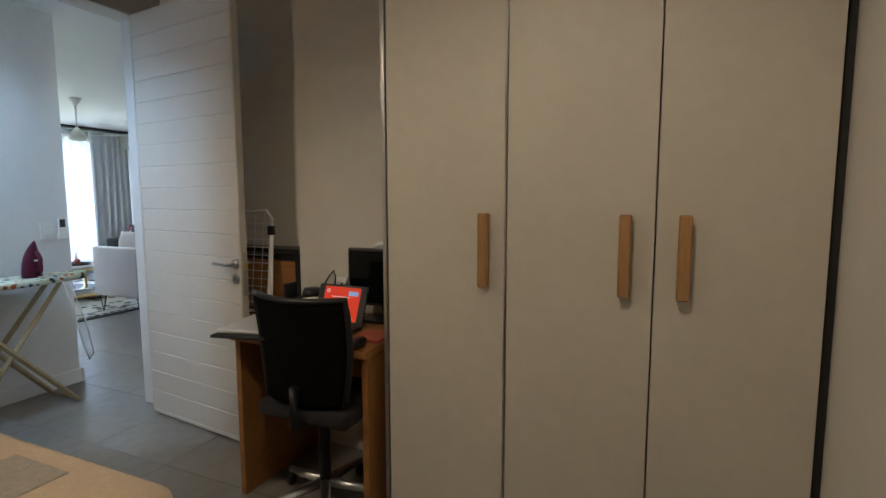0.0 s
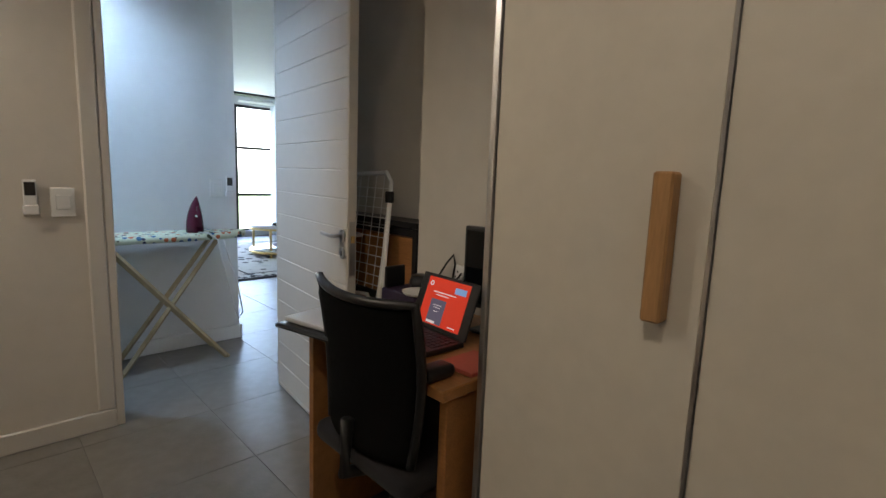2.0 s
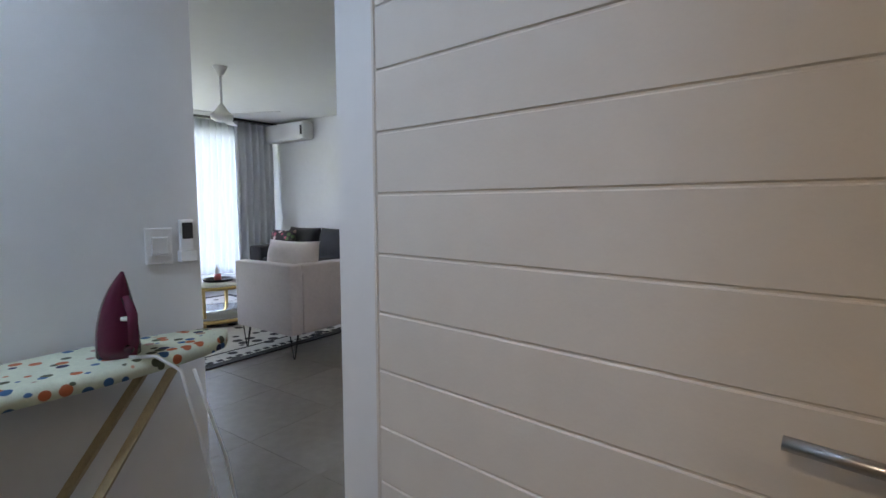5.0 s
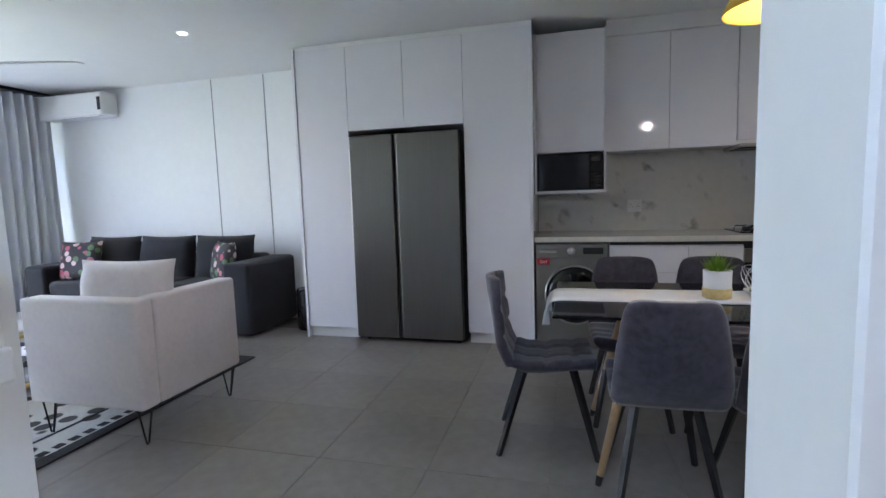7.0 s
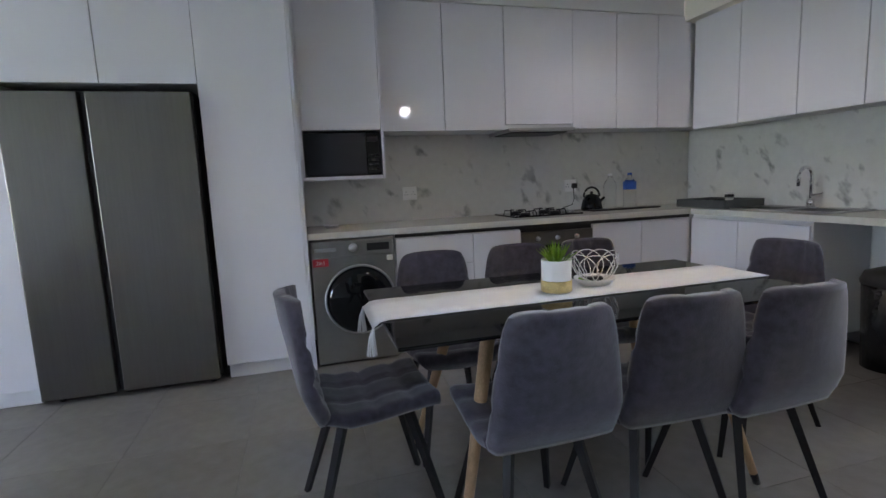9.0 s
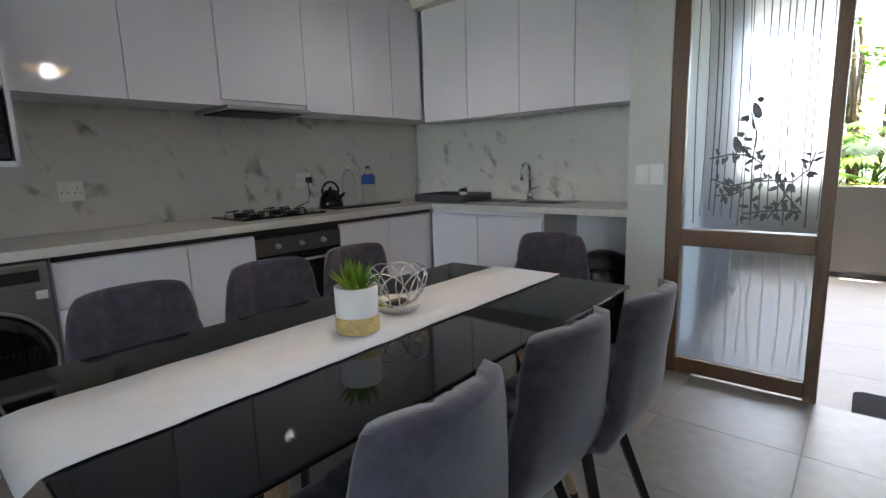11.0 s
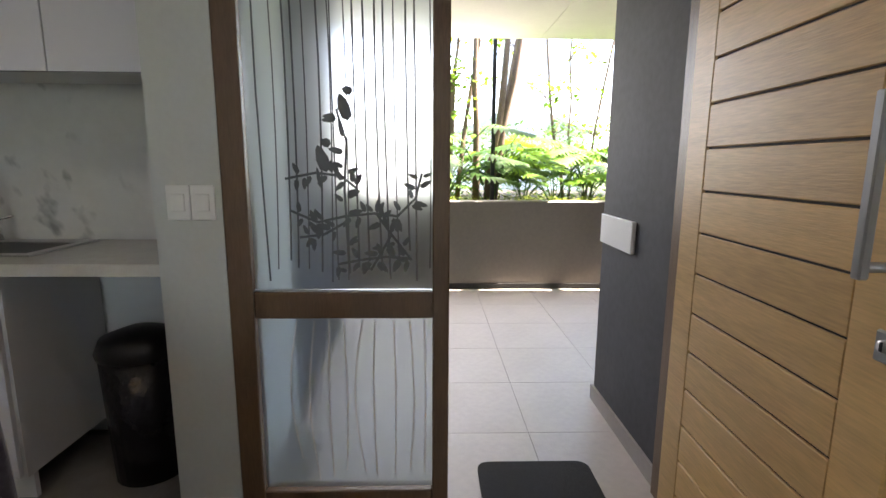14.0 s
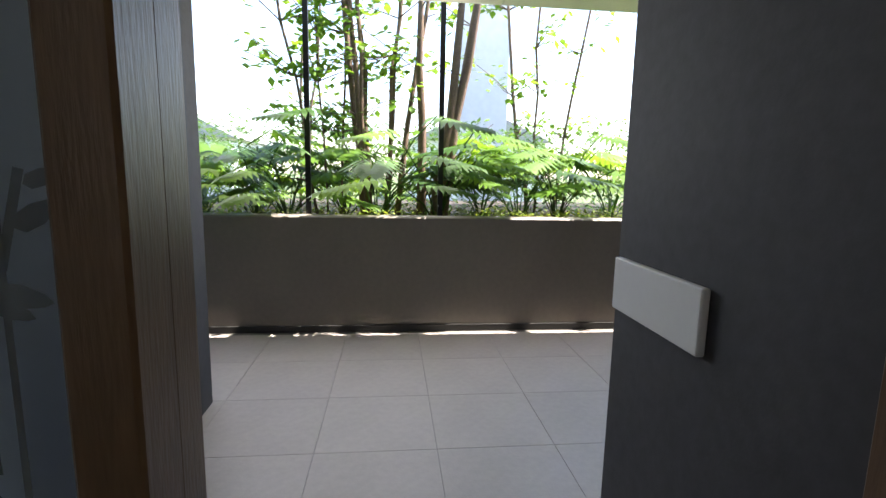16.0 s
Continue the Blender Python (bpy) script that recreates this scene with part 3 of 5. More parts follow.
bmesh.ops.bevel(bmm, geom=[e for e in bmm.edges if abs(e.verts[0].co.z - e.verts[1].co.z) > 0.005], offset=0.05, segments=5, affect="EDGES", profile=0.5)
bmm.to_mesh(mt.data)
bmm.free()
tagged(mt, "black rubber doormat with rounded corners on the tiles", "doormat")
pl = box("wall_box_cover", 1.675, 2.062, 3.742, 3.762, 0.845, 0.987, M_WHITEPL, bevel=0.003)
tagged(pl, "plain white rectangular plate on the charcoal wall", "wall plate")

# ---- kitchen ----
YF = 7.06
structure(box("splashback_north", -1.77, 1.745, 7.705, 7.718, 0.9, 1.7, M_MARBLE), "white marble splashback with grey veins")
structure(box("splashback_east", 1.745, 1.758, 5.512, 7.70, 0.9, 1.7, M_MARBLE), "white marble splashback with grey veins")
tall = thing("tall_cabinet", -2.8, 7.4, 0, "glossy white tall cabinet wall round the fridge", "cabinet")
box("side_panel", -3.845, -3.822, 7.05, 7.715, 0, 2.55, M_GLOSS, tall, 0.001)
box("side_panel", -1.80, -1.777, 7.03, 7.715, 0, 2.56, M_GLOSS, tall, 0.001)
box("body", -3.82, -3.35, 7.085, 7.715, 0.09, 2.52, M_CARC, tall)
box("body", -2.32, -1.802, 7.085, 7.715, 0.09, 2.52, M_CARC, tall)
box("body", -3.349, -2.321, 7.085, 7.715, 1.83, 2.52, M_CARC, tall)
box("door", -3.818, -3.343, YF, 7.084, 0.10, 2.53, M_GLOSS, tall, 0.0015)
box("door", -2.327, -1.803, YF, 7.084, 0.10, 2.53, M_GLOSS, tall, 0.0015)
box("door", -3.339, -2.837, YF, 7.084, 1.83, 2.53, M_GLOSS, tall, 0.0015)
box("door", -2.833, -2.331, YF, 7.084, 1.83, 2.53, M_GLOSS, tall, 0.0015)
box("plinth", -3.82, -3.35, 7.10, 7.13, 0.002, 0.088, M_CARC, tall)
box("plinth", -2.32, -1.802, 7.10, 7.13, 0.002, 0.088, M_CARC, tall)
box("cornice", -3.845, -1.777, 7.08, 7.715, 2.531, 2.576, M_CARC, tall)
fg = thing("fridge", -2.84, 7.4, 0, "dark grey side by side fridge with brushed doors", "fridge")
box("body", -3.315, -2.36, 7.09, 7.7, 0.03, 1.79, M_BLACK, fg, 0.004)
box("door", -3.318, -2.932, 7.005, 7.087, 0.04, 1.775, M_FRIDGE, fg, 0.006, 2)
box("door", -2.896, -2.365, 7.005, 7.087, 0.04, 1.775, M_FRIDGE, fg, 0.006, 2)
box("handle_groove", -2.931, -2.897, 7.045, 7.088, 0.04, 1.775, M_BLACK, fg)
for x in (-3.25, -2.42):
    lathe("foot", [(0.001, 0), (0.02, 0), (0.02, 0.032), (0.001, 0.032)], (x, 7.1, 0), M_BLACK, fg, 10)
wm = thing("washing_machine", -1.49, 7.4, 0, "grey front loading washing machine under the counter", "washing machine")
box("body", -1.765, -1.215, 7.06, 7.65, 0.012, 0.845, M_WASHER, wm, 0.008, 2)
box("control_strip", -1.755, -1.225, 7.052, 7.062, 0.735, 0.84, M_WASHER, wm, 0.003)
box("display", -1.40, -1.25, 7.048, 7.054, 0.765, 0.815, M_BLACK, wm, 0.002)
box("drawer_handle", -1.74, -1.60, 7.046, 7.054, 0.775, 0.80, M_STEEL, wm, 0.003)
o = lathe("dial", [(0.001, 0), (0.03, 0), (0.026, 0.025), (0.001, 0.025)], (0, 0, 0), M_STEEL, wm)
o.matrix_basis = Matrix.Translation(Vector((-1.49, 7.054, 0.79)) - wm.location) @ pose(0, 0, 0, 90)
o = lathe("door_ring", [(0.224, 0), (0.238, 0), (0.236, 0.022), (0.226, 0.026), (0.224, 0.0)], (0, 0, 0), M_STEEL, wm, 40)
o.matrix_basis = Matrix.Translation(Vector((-1.46, 7.058, 0.44)) - wm.location) @ pose(0, 0, 0, 90)
o = lathe("door_glass", [(0.223, 0), (0.222, 0.022), (0.17, 0.045), (0.001, 0.055)], (0, 0, 0), M_BLGLASS, wm, 40)
o.matrix_basis = Matrix.Translation(Vector((-1.46, 7.058, 0.44)) - wm.location) @ pose(0, 0, 0, 90)
box("red_sticker", -1.755, -1.655, 7.055, 7.059, 0.68, 0.73, M_REDLAB, wm)
box("energy_sticker", -1.27, -1.23, 7.055, 7.059, 0.69, 0.725, M_WHITEPL, wm)


def text(name, words, size, m, mat_, par):
    cu = bpy.data.curves.new(name, "FONT")
    cu.body, cu.size, cu.extrude, cu.align_x = words, size, 0.0004, "CENTER"
    cu.materials.append(mat_)
    ob = new(name, cu)
    ob.parent = par
    ob.matrix_basis = (Matrix.Translation(-par.location) if par.name not in LOCAL else Matrix()) @ m
    return ob


text("sticker_text", "2in1", 0.036, pose(-1.705, 7.0535, 0.693, 90, 0, 0), M_WHITEPL, wm)

base = thing("base_cabinet", 0, 7.4, 0, "glossy white base cabinets with drawers and doors", "cabinet")
box("body", -1.205, -0.275, 7.10, 7.70, 0.10, 0.855, M_CARC, base)
box("body", 0.325, 1.745, 7.10, 7.70, 0.10, 0.855, M_CARC, base)
box("plinth", -1.205, 1.24, 7.13, 7.15, 0.002, 0.098, M_CARC, base)
for x0, x1, zs in ((-1.20, -0.645, (0.11, 0.38, 0.62, 0.825)), (-0.64, -0.275, (0.11, 0.825)), (0.325, 0.755, (0.11, 0.825)), (0.76, 1.20, (0.11, 0.825))):
    for z0, z1 in zip(zs, zs[1:]):
        box("front", x0, x1, 7.08, 7.098, z0 + 0.002, z1 - 0.002, M_GLOSS, base, 0.0015)
ov = thing("oven", 0.02, 7.4, 0, "built in steel oven with black glass door", "oven")
box("body", -0.272, 0.322, 7.10, 7.66, 0.12, 0.85, M_BLACK, ov)
box("control_panel", -0.270, 0.320, 7.075, 7.098, 0.70, 0.80, M_FRIDGE, ov, 0.002)
box("door_glass", -0.270, 0.320, 7.075, 7.098, 0.16, 0.695, M_BLGLASS, ov, 0.002)
tube("handle", [(-0.2, 7.045, 0.65), (0.25, 7.045, 0.65)], 0.008, M_STEEL, ov)
for x in (-0.14, 0.02, 0.18):
    o = lathe("knob", [(0.001, 0), (0.017, 0), (0.014, 0.022), (0.001, 0.022)], (0, 0, 0), M_STEEL, ov, 16)
    o.matrix_basis = Matrix.Translation(Vector((x, 7.075, 0.75)) - ov.location) @ pose(0, 0, 0, 90)
sb = thing("sink_cabinet", 1.5, 6.5, 0, "glossy white sink cabinet beside an open niche", "cabinet")
box("body", 1.245, 1.74, 6.09, 7.075, 0.10, 0.855, M_CARC, sb)
box("plinth", 1.27, 1.29, 6.09, 7.075, 0.002, 0.098, M_CARC, sb)
box("door", 1.222, 1.242, 6.63, 7.07, 0.11, 0.825, M_GLOSS, sb, 0.0015)
box("door", 1.222, 1.242, 6.10, 6.625, 0.11, 0.825, M_GLOSS, sb, 0.0015)
ct = thing("countertop", 0, 7.3, 0.86, "pale stone countertop running round the corner", "countertop")
box("slab", -1.774, 1.742, 7.05, 7.703, 0.858, 0.90, M_STONE, ct, 0.002)
box("slab", 1.19, 1.742, 5.513, 7.048, 0.858, 0.90, M_STONE, ct, 0.002)
# Dark strip stands in for the shade beneath the slab's front edge.
box("painted_shadow_strip", -1.20, 1.22, 7.09, 7.105, 0.83, 0.857, M_DARKGAP, ct)
mu = thing("microwave_cabinet", -1.5, 7.4, 1.24, "glossy white wall cabinet with microwave niche", "cabinet")
box("side_panel", -1.774, -1.757, 7.20, 7.70, 1.24, 2.50, M_GLOSS, mu)
box("side_panel", -1.237, -1.22, 7.20, 7.70, 1.24, 2.50, M_GLOSS, mu)
box("shelf", -1.756, -1.238, 7.20, 7.70, 1.24, 1.262, M_GLOSS, mu)
box("body", -1.756, -1.238, 7.222, 7.70, 1.565, 2.50, M_CARC, mu)
box("door", -1.755, -1.239, 7.20, 7.22, 1.567, 2.49, M_GLOSS, mu, 0.0015)
mw = thing("microwave", -1.5, 7.4, 1.262, "black microwave oven in the cabinet niche", "microwave")
box("body", -1.752, -1.242, 7.23, 7.60, 1.264, 1.555, M_BLACK, mw, 0.004)
box("door_glass", -1.742, -1.345, 7.205, 7.229, 1.272, 1.548, mat("mirror_black_glass", (0.05, 0.05, 0.055), 0.08, 0.6, vary=0.02), mw, 0.003)
box("control_panel", -1.342, -1.25, 7.205, 7.229, 1.272, 1.548, M_BLGLASS, mw, 0.003)
for k in range(4):
    for j in range(3):
        box("key", -1.332 + j * 0.026, -1.314 + j * 0.026, 7.202, 7.206, 1.30 + k * 0.03, 1.316 + k * 0.03, M_BLACKMET, mw)
box("clock_window", -1.335, -1.265, 7.202, 7.206, 1.49, 1.52, M_BLACKMET, mw)
up = thing("wall_cabinet", 0, 7.5, 1.56, "glossy white wall cabinets over the counter", "cabinet")
box("body", -1.215, 1.745, 7.315, 7.70, 1.57, 2.45, M_CARC, up)
for x0, x1 in ((-1.217, -0.755), (-0.75, -0.285), (0.285, 0.67), (0.675, 1.055), (1.06, 1.375)):
    box("door", x0, x1, 7.29, 7.313, 1.562, 2.44, M_GLOSS, up, 0.0015)
box("door", -0.28, 0.28, 7.285, 7.313, 1.60, 2.44, M_GLOSS, up, 0.0015)
box("filler", -1.217, 1.745, 7.30, 7.70, 2.451, 2.576, M_CARC, up)
hd = thing("cooker_hood", 0, 7.4, 1.55, "slim steel cooker hood under the wall cabinet", "cooker hood")
box("body", -0.275, 0.275, 7.24, 7.66, 1.545, 1.568, M_STEEL, hd, 0.003)
box("filter", -0.24, 0.24, 7.30, 7.62, 1.538, 1.545, M_BLACKMET, hd)
ue = thing("wall_cabinet", 1.6, 6.4, 1.54, "glossy white wall cabinets over the sink", "cabinet")
box("body", 1.425, 1.742, 5.515, 7.28, 1.55, 2.45, M_CARC, ue)
for y0, y1 in ((5.517, 5.955), (5.96, 6.37), (6.375, 6.83), (6.835, 7.275)):
    box("door", 1.40, 1.423, y0, y1, 1.54, 2.44, M_GLOSS, ue, 0.0015)
box("filler", 1.41, 1.742, 5.515, 7.28, 2.451, 2.576, M_CARC, ue)


def socket_plate(x, y, z, w, h, face, label="white wall switch plate", cat="switch", rockers=1):
    """face: which way it looks (-y, +x or -x)."""
    d = thing("wall_switch" if cat == "switch" else "wall_socket", x, y, z, label, cat, local=True)
    d.matrix_basis = pose(x, y, z, 0, 0, {"-y": 0, "+x": 90, "-x": -90}[face])
    box("plate", -w / 2, w / 2, -0.011, 0, -h / 2, h / 2, M_WHITEPL, d, 0.003, 2)
    for k in range(rockers):
        c = -w / 2 + w * (k + 0.5) / rockers
        if cat == "switch":
            box("rocker", c - w / rockers * 0.3, c + w / rockers * 0.3, -0.016, -0.011, -h * 0.25, h * 0.25, M_WHITEPL, d, 0.002)
        else:
            for dx, dz in ((-0.012, -0.008), (0.012, -0.008), (0, 0.012)):
                box("pin_hole", c + dx - 0.003, c + dx + 0.003, -0.0125, -0.0105, dz - 0.003, dz + 0.003, M_BLACK, d)
    return d


socket_plate(-0.955, 7.704, 1.115, 0.115, 0.105, "-y", "white double wall socket on the splashback", "socket", 2)
socket_plate(0.49, 7.704, 1.115, 0.115, 0.105, "-y", "white wall socket with black plug", "socket", 2)
socket_plate(1.169, 5.427, 1.105, 0.074, 0.112, "-x", "white double rocker switch", "switch", 1)
socket_plate(1.169, 5.350, 1.105, 0.074, 0.112, "-x", "white double rocker switch", "switch", 1)
socket_plate(-1.169, 2.394, 1.08, 0.085, 0.125, "+x")
socket_plate(-2.099, 3.36, 1.112, 0.085, 0.118, "+x")


def remote(x, y, z):
    d = thing("air_conditioner_remote", x, y, z, "white air conditioner remote in its wall holder", "remote", local=True)
    d.matrix_basis = pose(x, y, z, 0, 0, 90)
    box("body", -0.023, 0.023, -0.025, -0.006, -0.06, 0.075, M_WHITEPL, d, 0.005, 2)
    box("display", -0.018, 0.018, -0.027, -0.024, 0.01, 0.065, M_BLACK, d, 0.001)
    box("holder", -0.027, 0.027, -0.029, 0, -0.07, -0.03, M_WHITEPL, d, 0.004, 2)


remote(-1.169, 2.285, 1.10)
remote(-2.099, 3.447, 1.122)

hob = thing("gas_hob", 0.05, 7.45, 0.9, "black gas hob with pan supports", "hob")
box("plate", -0.26, 0.33, 7.22, 7.62, 0.9005, 0.912, M_BLGLASS, hob, 0.003)
for bx, by in ((-0.12, 7.33), (0.14, 7.33), (-0.12, 7.52), (0.14, 7.52)):
    lathe("burner", [(0.001, 0), (0.04, 0), (0.04, 0.012), (0.028, 0.018), (0.001, 0.018)], (bx, by, 0.912), M_BLACKMET, hob, 16)
    bm = bmesh.new()
    for a in range(4):
        c, s = math.cos(a * math.pi / 2), math.sin(a * math.pi / 2)
        add_tube(bm, [(bx + c * 0.1, by + s * 0.085, 0.912), (bx + c * 0.09, by + s * 0.08, 0.94), (bx + c * 0.025, by + s * 0.025, 0.94)], 0.005, 6)
    mesh_ob("pan_support", bm, M_BLACKMET, hob)
for k in range(4):
    lathe("knob", [(0.001, 0), (0.016, 0), (0.014, 0.02), (0.001, 0.02)], (0.28, 7.30 + k * 0.075, 0.912), M_STEEL, hob, 14)
ck = (0.58, 7.5, 0.9005)
ke = thing("kettle", *ck, "black stove kettle with arched handle", "kettle")
lathe("body", [(0.001, 0), (0.085, 0), (0.09, 0.02), (0.075, 0.09), (0.05, 0.13), (0.02, 0.14), (0.001, 0.142)], ck, M_BLGLASS, ke)
lathe("lid_knob", [(0.001, 0), (0.014, 0.004), (0.01, 0.02), (0.001, 0.022)], (ck[0], ck[1], ck[2] + 0.14), M_BLACK, ke, 12)
tube("handle", arc((ck[0], ck[1], ck[2] + 0.12), 0.075, -5, 185, 14), 0.009, M_BLACK, ke)
tube("spout", [(ck[0] + 0.06, ck[1] - 0.02, ck[2] + 0.07), (ck[0] + 0.1, ck[1] - 0.04, ck[2] + 0.11)], 0.015, M_BLGLASS, ke, 10, 0.009)
tube("cord", [(0.50, 7.69, 1.11), (0.50, 7.66, 1.10), (0.505, 7.655, 1.0), (0.48, 7.645, 0.95), (0.40, 7.64, 0.93), (0.33, 7.64, 0.905)], 0.004, M_BLACK, ke)
box("plug", 0.497, 0.537, 7.65, 7.69, 1.09, 1.135, M_BLACK, ke, 0.006, 2)


def bottle(x, y, label_mat, words):
    d = thing("water_bottle", x, y, 0.9005, words, "bottle", "bottles on the counter", local=True)
    lathe("body", [(0.001, 0), (0.05, 0.002), (0.055, 0.02), (0.052, 0.06), (0.055, 0.1), (0.052, 0.16), (0.055, 0.2), (0.04, 0.24), (0.018, 0.265), (0.017, 0.285), (0.001, 0.286)], (0, 0, 0), M_CLEAR, d)
    lathe("cap", [(0.001, 0), (0.019, 0), (0.019, 0.02), (0.001, 0.02)], (0, 0, 0.285), M_BLUE if label_mat else M_WHITEPL, d, 14)
    if label_mat:
        lathe("label", [(0.0555, 0), (0.0565, 0), (0.0565, 0.07), (0.0555, 0.07), (0.0555, 0)], (0, 0, 0.16), label_mat, d)


bottle(0.80, 7.56, None, "clear empty plastic water bottle")
bottle(0.97, 7.52, M_BLUE, "clear plastic water bottle with blue label")
tagged(box("dark_tray", 0.50, 1.15, 7.34, 7.44, 0.9005, 0.914, M_BLACKMET, bevel=0.004), "flat dark tray on the counter", "tray")
dr = thing("dish_rack", 1.5, 7.05, 0.9, "grey plastic dish drying tray on the counter", "dish rack")
bm = bmesh.new()
add_box(bm, 1.27, 1.66, 6.80, 7.30, 0.901, 0.912, 0.004)
for a in ((1.27, 1.285, 6.8, 7.3), (1.645, 1.66, 6.8, 7.3), (1.285, 1.645, 6.8, 6.815), (1.285, 1.645, 7.285, 7.3)):
    add_box(bm, *a, 0.905, 0.965, 0.004)
mesh_ob("tray", bm, mat("grey_plastic", (0.07, 0.075, 0.08), 0.4), dr)
for k in range(9):
    box("divider", 1.30, 1.63, 6.84 + k * 0.05, 6.846 + k * 0.05, 0.912, 0.95, M_BLACKMET, dr)
gl = thing("glass_jar", 1.45, 6.9, 0.95, "small clear glass jar with grey lid", "jar")
lathe("body", [(0.001, 0), (0.032, 0), (0.034, 0.05), (0.001, 0.052)], (1.45, 6.93, 0.951), M_CLEAR, gl)
lathe("lid", [(0.001, 0), (0.03, 0), (0.03, 0.015), (0.001, 0.015)], (1.45, 6.93, 1.003), M_ALU, gl)
sk = thing("sink", 1.5, 6.35, 0.9, "stainless steel double sink set in the counter", "sink")
bm = bmesh.new()
for a in ((1.32, 1.70, 5.95, 5.99), (1.32, 1.70, 6.71, 6.75), (1.32, 1.36, 5.99, 6.71), (1.62, 1.70, 5.99, 6.71), (1.36, 1.62, 6.33, 6.37)):
    add_box(bm, *a, 0.9005, 0.908, 0.002)
mesh_ob("rim", bm, M_STEEL, sk)
box("bowl", 1.36, 1.62, 5.99, 6.33, 0.9003, 0.9025, M_BLACKMET, sk)
box("bowl", 1.36, 1.62, 6.37, 6.71, 0.9003, 0.9025, M_BLACKMET, sk)
tp = thing("kitchen_tap", 1.66, 6.35, 0.9, "chrome swan neck kitchen mixer tap", "tap")
M_CHROME = mat("chrome", (0.8, 0.8, 0.8), 0.06, 1.0, vary=0.0)
tube("neck", [(1.66, 6.35, 0.905), (1.66, 6.35, 1.12)] + [(1.66 - 0.06 + 0.06 * math.cos(radians(a)), 6.35, 1.12 + 0.07 * math.sin(radians(a))) for a in range(20, 181, 20)] + [(1.54, 6.35, 1.06)], 0.012, M_CHROME, tp, 12)
lathe("base", [(0.001, 0), (0.026, 0), (0.024, 0.05), (0.013, 0.055), (0.001, 0.055)], (1.66, 6.35, 0.9085), M_CHROME, tp)
tube("lever", [(1.66, 6.35, 0.99), (1.66, 6.27, 1.01)], 0.007, M_CHROME, tp)
for part in (sk, tp):
    part.location.y += 0.09
bn = thing("bin", 1.45, 5.75, 0, "black pedal bin with bag in the open niche", "bin")
lathe("body", [(0.001, 0), (0.13, 0), (0.15, 0.5), (0.001, 0.5)], (1.45, 5.76, 0.001), M_BIN, bn)
lathe("lid", [(0.155, 0), (0.16, 0.02), (0.14, 0.07), (0.06, 0.1), (0.001, 0.105)], (1.45, 5.76, 0.5), M_BLACK, bn)
sd = thing("steel_dish", -1.6, 7.45, 0.9, "small steel dish on the counter", "dish")
lathe("bowl", [(0.001, 0.004), (0.04, 0.0), (0.055, 0.018), (0.05, 0.018), (0.035, 0.008), (0.001, 0.008)], (-1.6, 7.45, 0.901), M_STEEL, sd)

# pendant and downlights
pn = thing("pendant_light", -0.67, 5.5, 2.0, "yellow dome pendant light over the dining table", "pendant")
lathe("shade", [(0.19, 0), (0.185, 0.02), (0.14, 0.11), (0.07, 0.17), (0.03, 0.19), (0.025, 0.185), (0.065, 0.16), (0.132, 0.1), (0.178, 0.015), (0.185, 0.0), (0.19, 0)], (-0.67, 5.5, 1.97), M_PENDANT, pn, 32)
lathe("bulb", [(0.001, -0.035), (0.025, -0.025), (0.035, 0), (0.02, 0.04), (0.012, 0.06), (0.001, 0.06)], (-0.67, 5.5, 2.09), M_BULB, pn, 16)
tube("cord", [(-0.67, 5.5, 2.16), (-0.67, 5.5, 2.57)], 0.004, M_BLACK, pn)
# The last fitting is added under the hall fill spot.
for lx, ly in ((-4.42, 6.45), (-2.6, 5.4), (0.4, 6.5), (0.1, 4.5), (1.35, 1.75), (-0.65, 1.15), (-1.68, 2.3)):
    d = thing("downlight", lx, ly, CEIL, "small recessed round white ceiling downlight", "downlight", "ceiling downlights")
    lathe("ring", [(0.03, 0), (0.045, 0), (0.045, 0.006), (0.03, 0.006), (0.03, 0)], (lx, ly, CEIL - 0.0065), M_WHITEPL, d)
    lathe("lens", [(0.001, 0), (0.029, 0), (0.029, 0.003), (0.001, 0.003)], (lx, ly, CEIL - 0.0045), M_BULB, d)

# ---- dining set ----
tb = thing("dining_table", -0.79, 5.5, 0, "black glass dining table with angled wooden legs", "table")
box("top", -1.56, 0.04, 5.075, 5.885, 0.738, 0.75, M_BLGLASS, tb, 0.003)
box("under_frame", -1.35, -0.22, 5.25, 5.75, 0.70, 0.737, M_BLACK, tb, 0.003)
for sx, sy in ((-1, -1), (-1, 1), (1, -1), (1, 1)):
    cx, cy = -0.785, 5.5
    tube("leg", [(cx + sx * 0.42, cy + sy * 0.19, 0.705), (cx + sx * 0.585, cy + sy * 0.335, 0.04)], 0.026, M_LEGWOOD, tb, 10, 0.015)
    tube("leg_tip", [(cx + sx * 0.585, cy + sy * 0.335, 0.04), (cx + sx * 0.595, cy + sy * 0.343, 0.0)], 0.0152, M_BLACKMET, tb, 10, 0.013)
rn = thing("table_runner", -0.8, 5.5, 0.75, "white cotton table runner with tassels", "table runner")
bm = bmesh.new()
n = 60
rows_ = []
for i in range(n + 1):
    x = -1.592 + (0.055 + 1.592) * i / n
    z = 0.7535 if x > -1.559 else 0.7535 - 0.7 * (-1.559 - x)
    w = 0.004 * noise.noise((x * 9, 0, 0))
    rows_.append([bm.verts.new((x, yy + w + (0.003 * noise.noise((x * 25, yy, 3))), z + 0.001 * noise.noise((x * 14, yy * 14, 0)))) for yy in (5.355, 5.45, 5.55, 5.655)])
for a, b in zip(rows_, rows_[1:]):
    for k in range(3):
        bm.faces.new((a[k], a[k + 1], b[k + 1], b[k]))
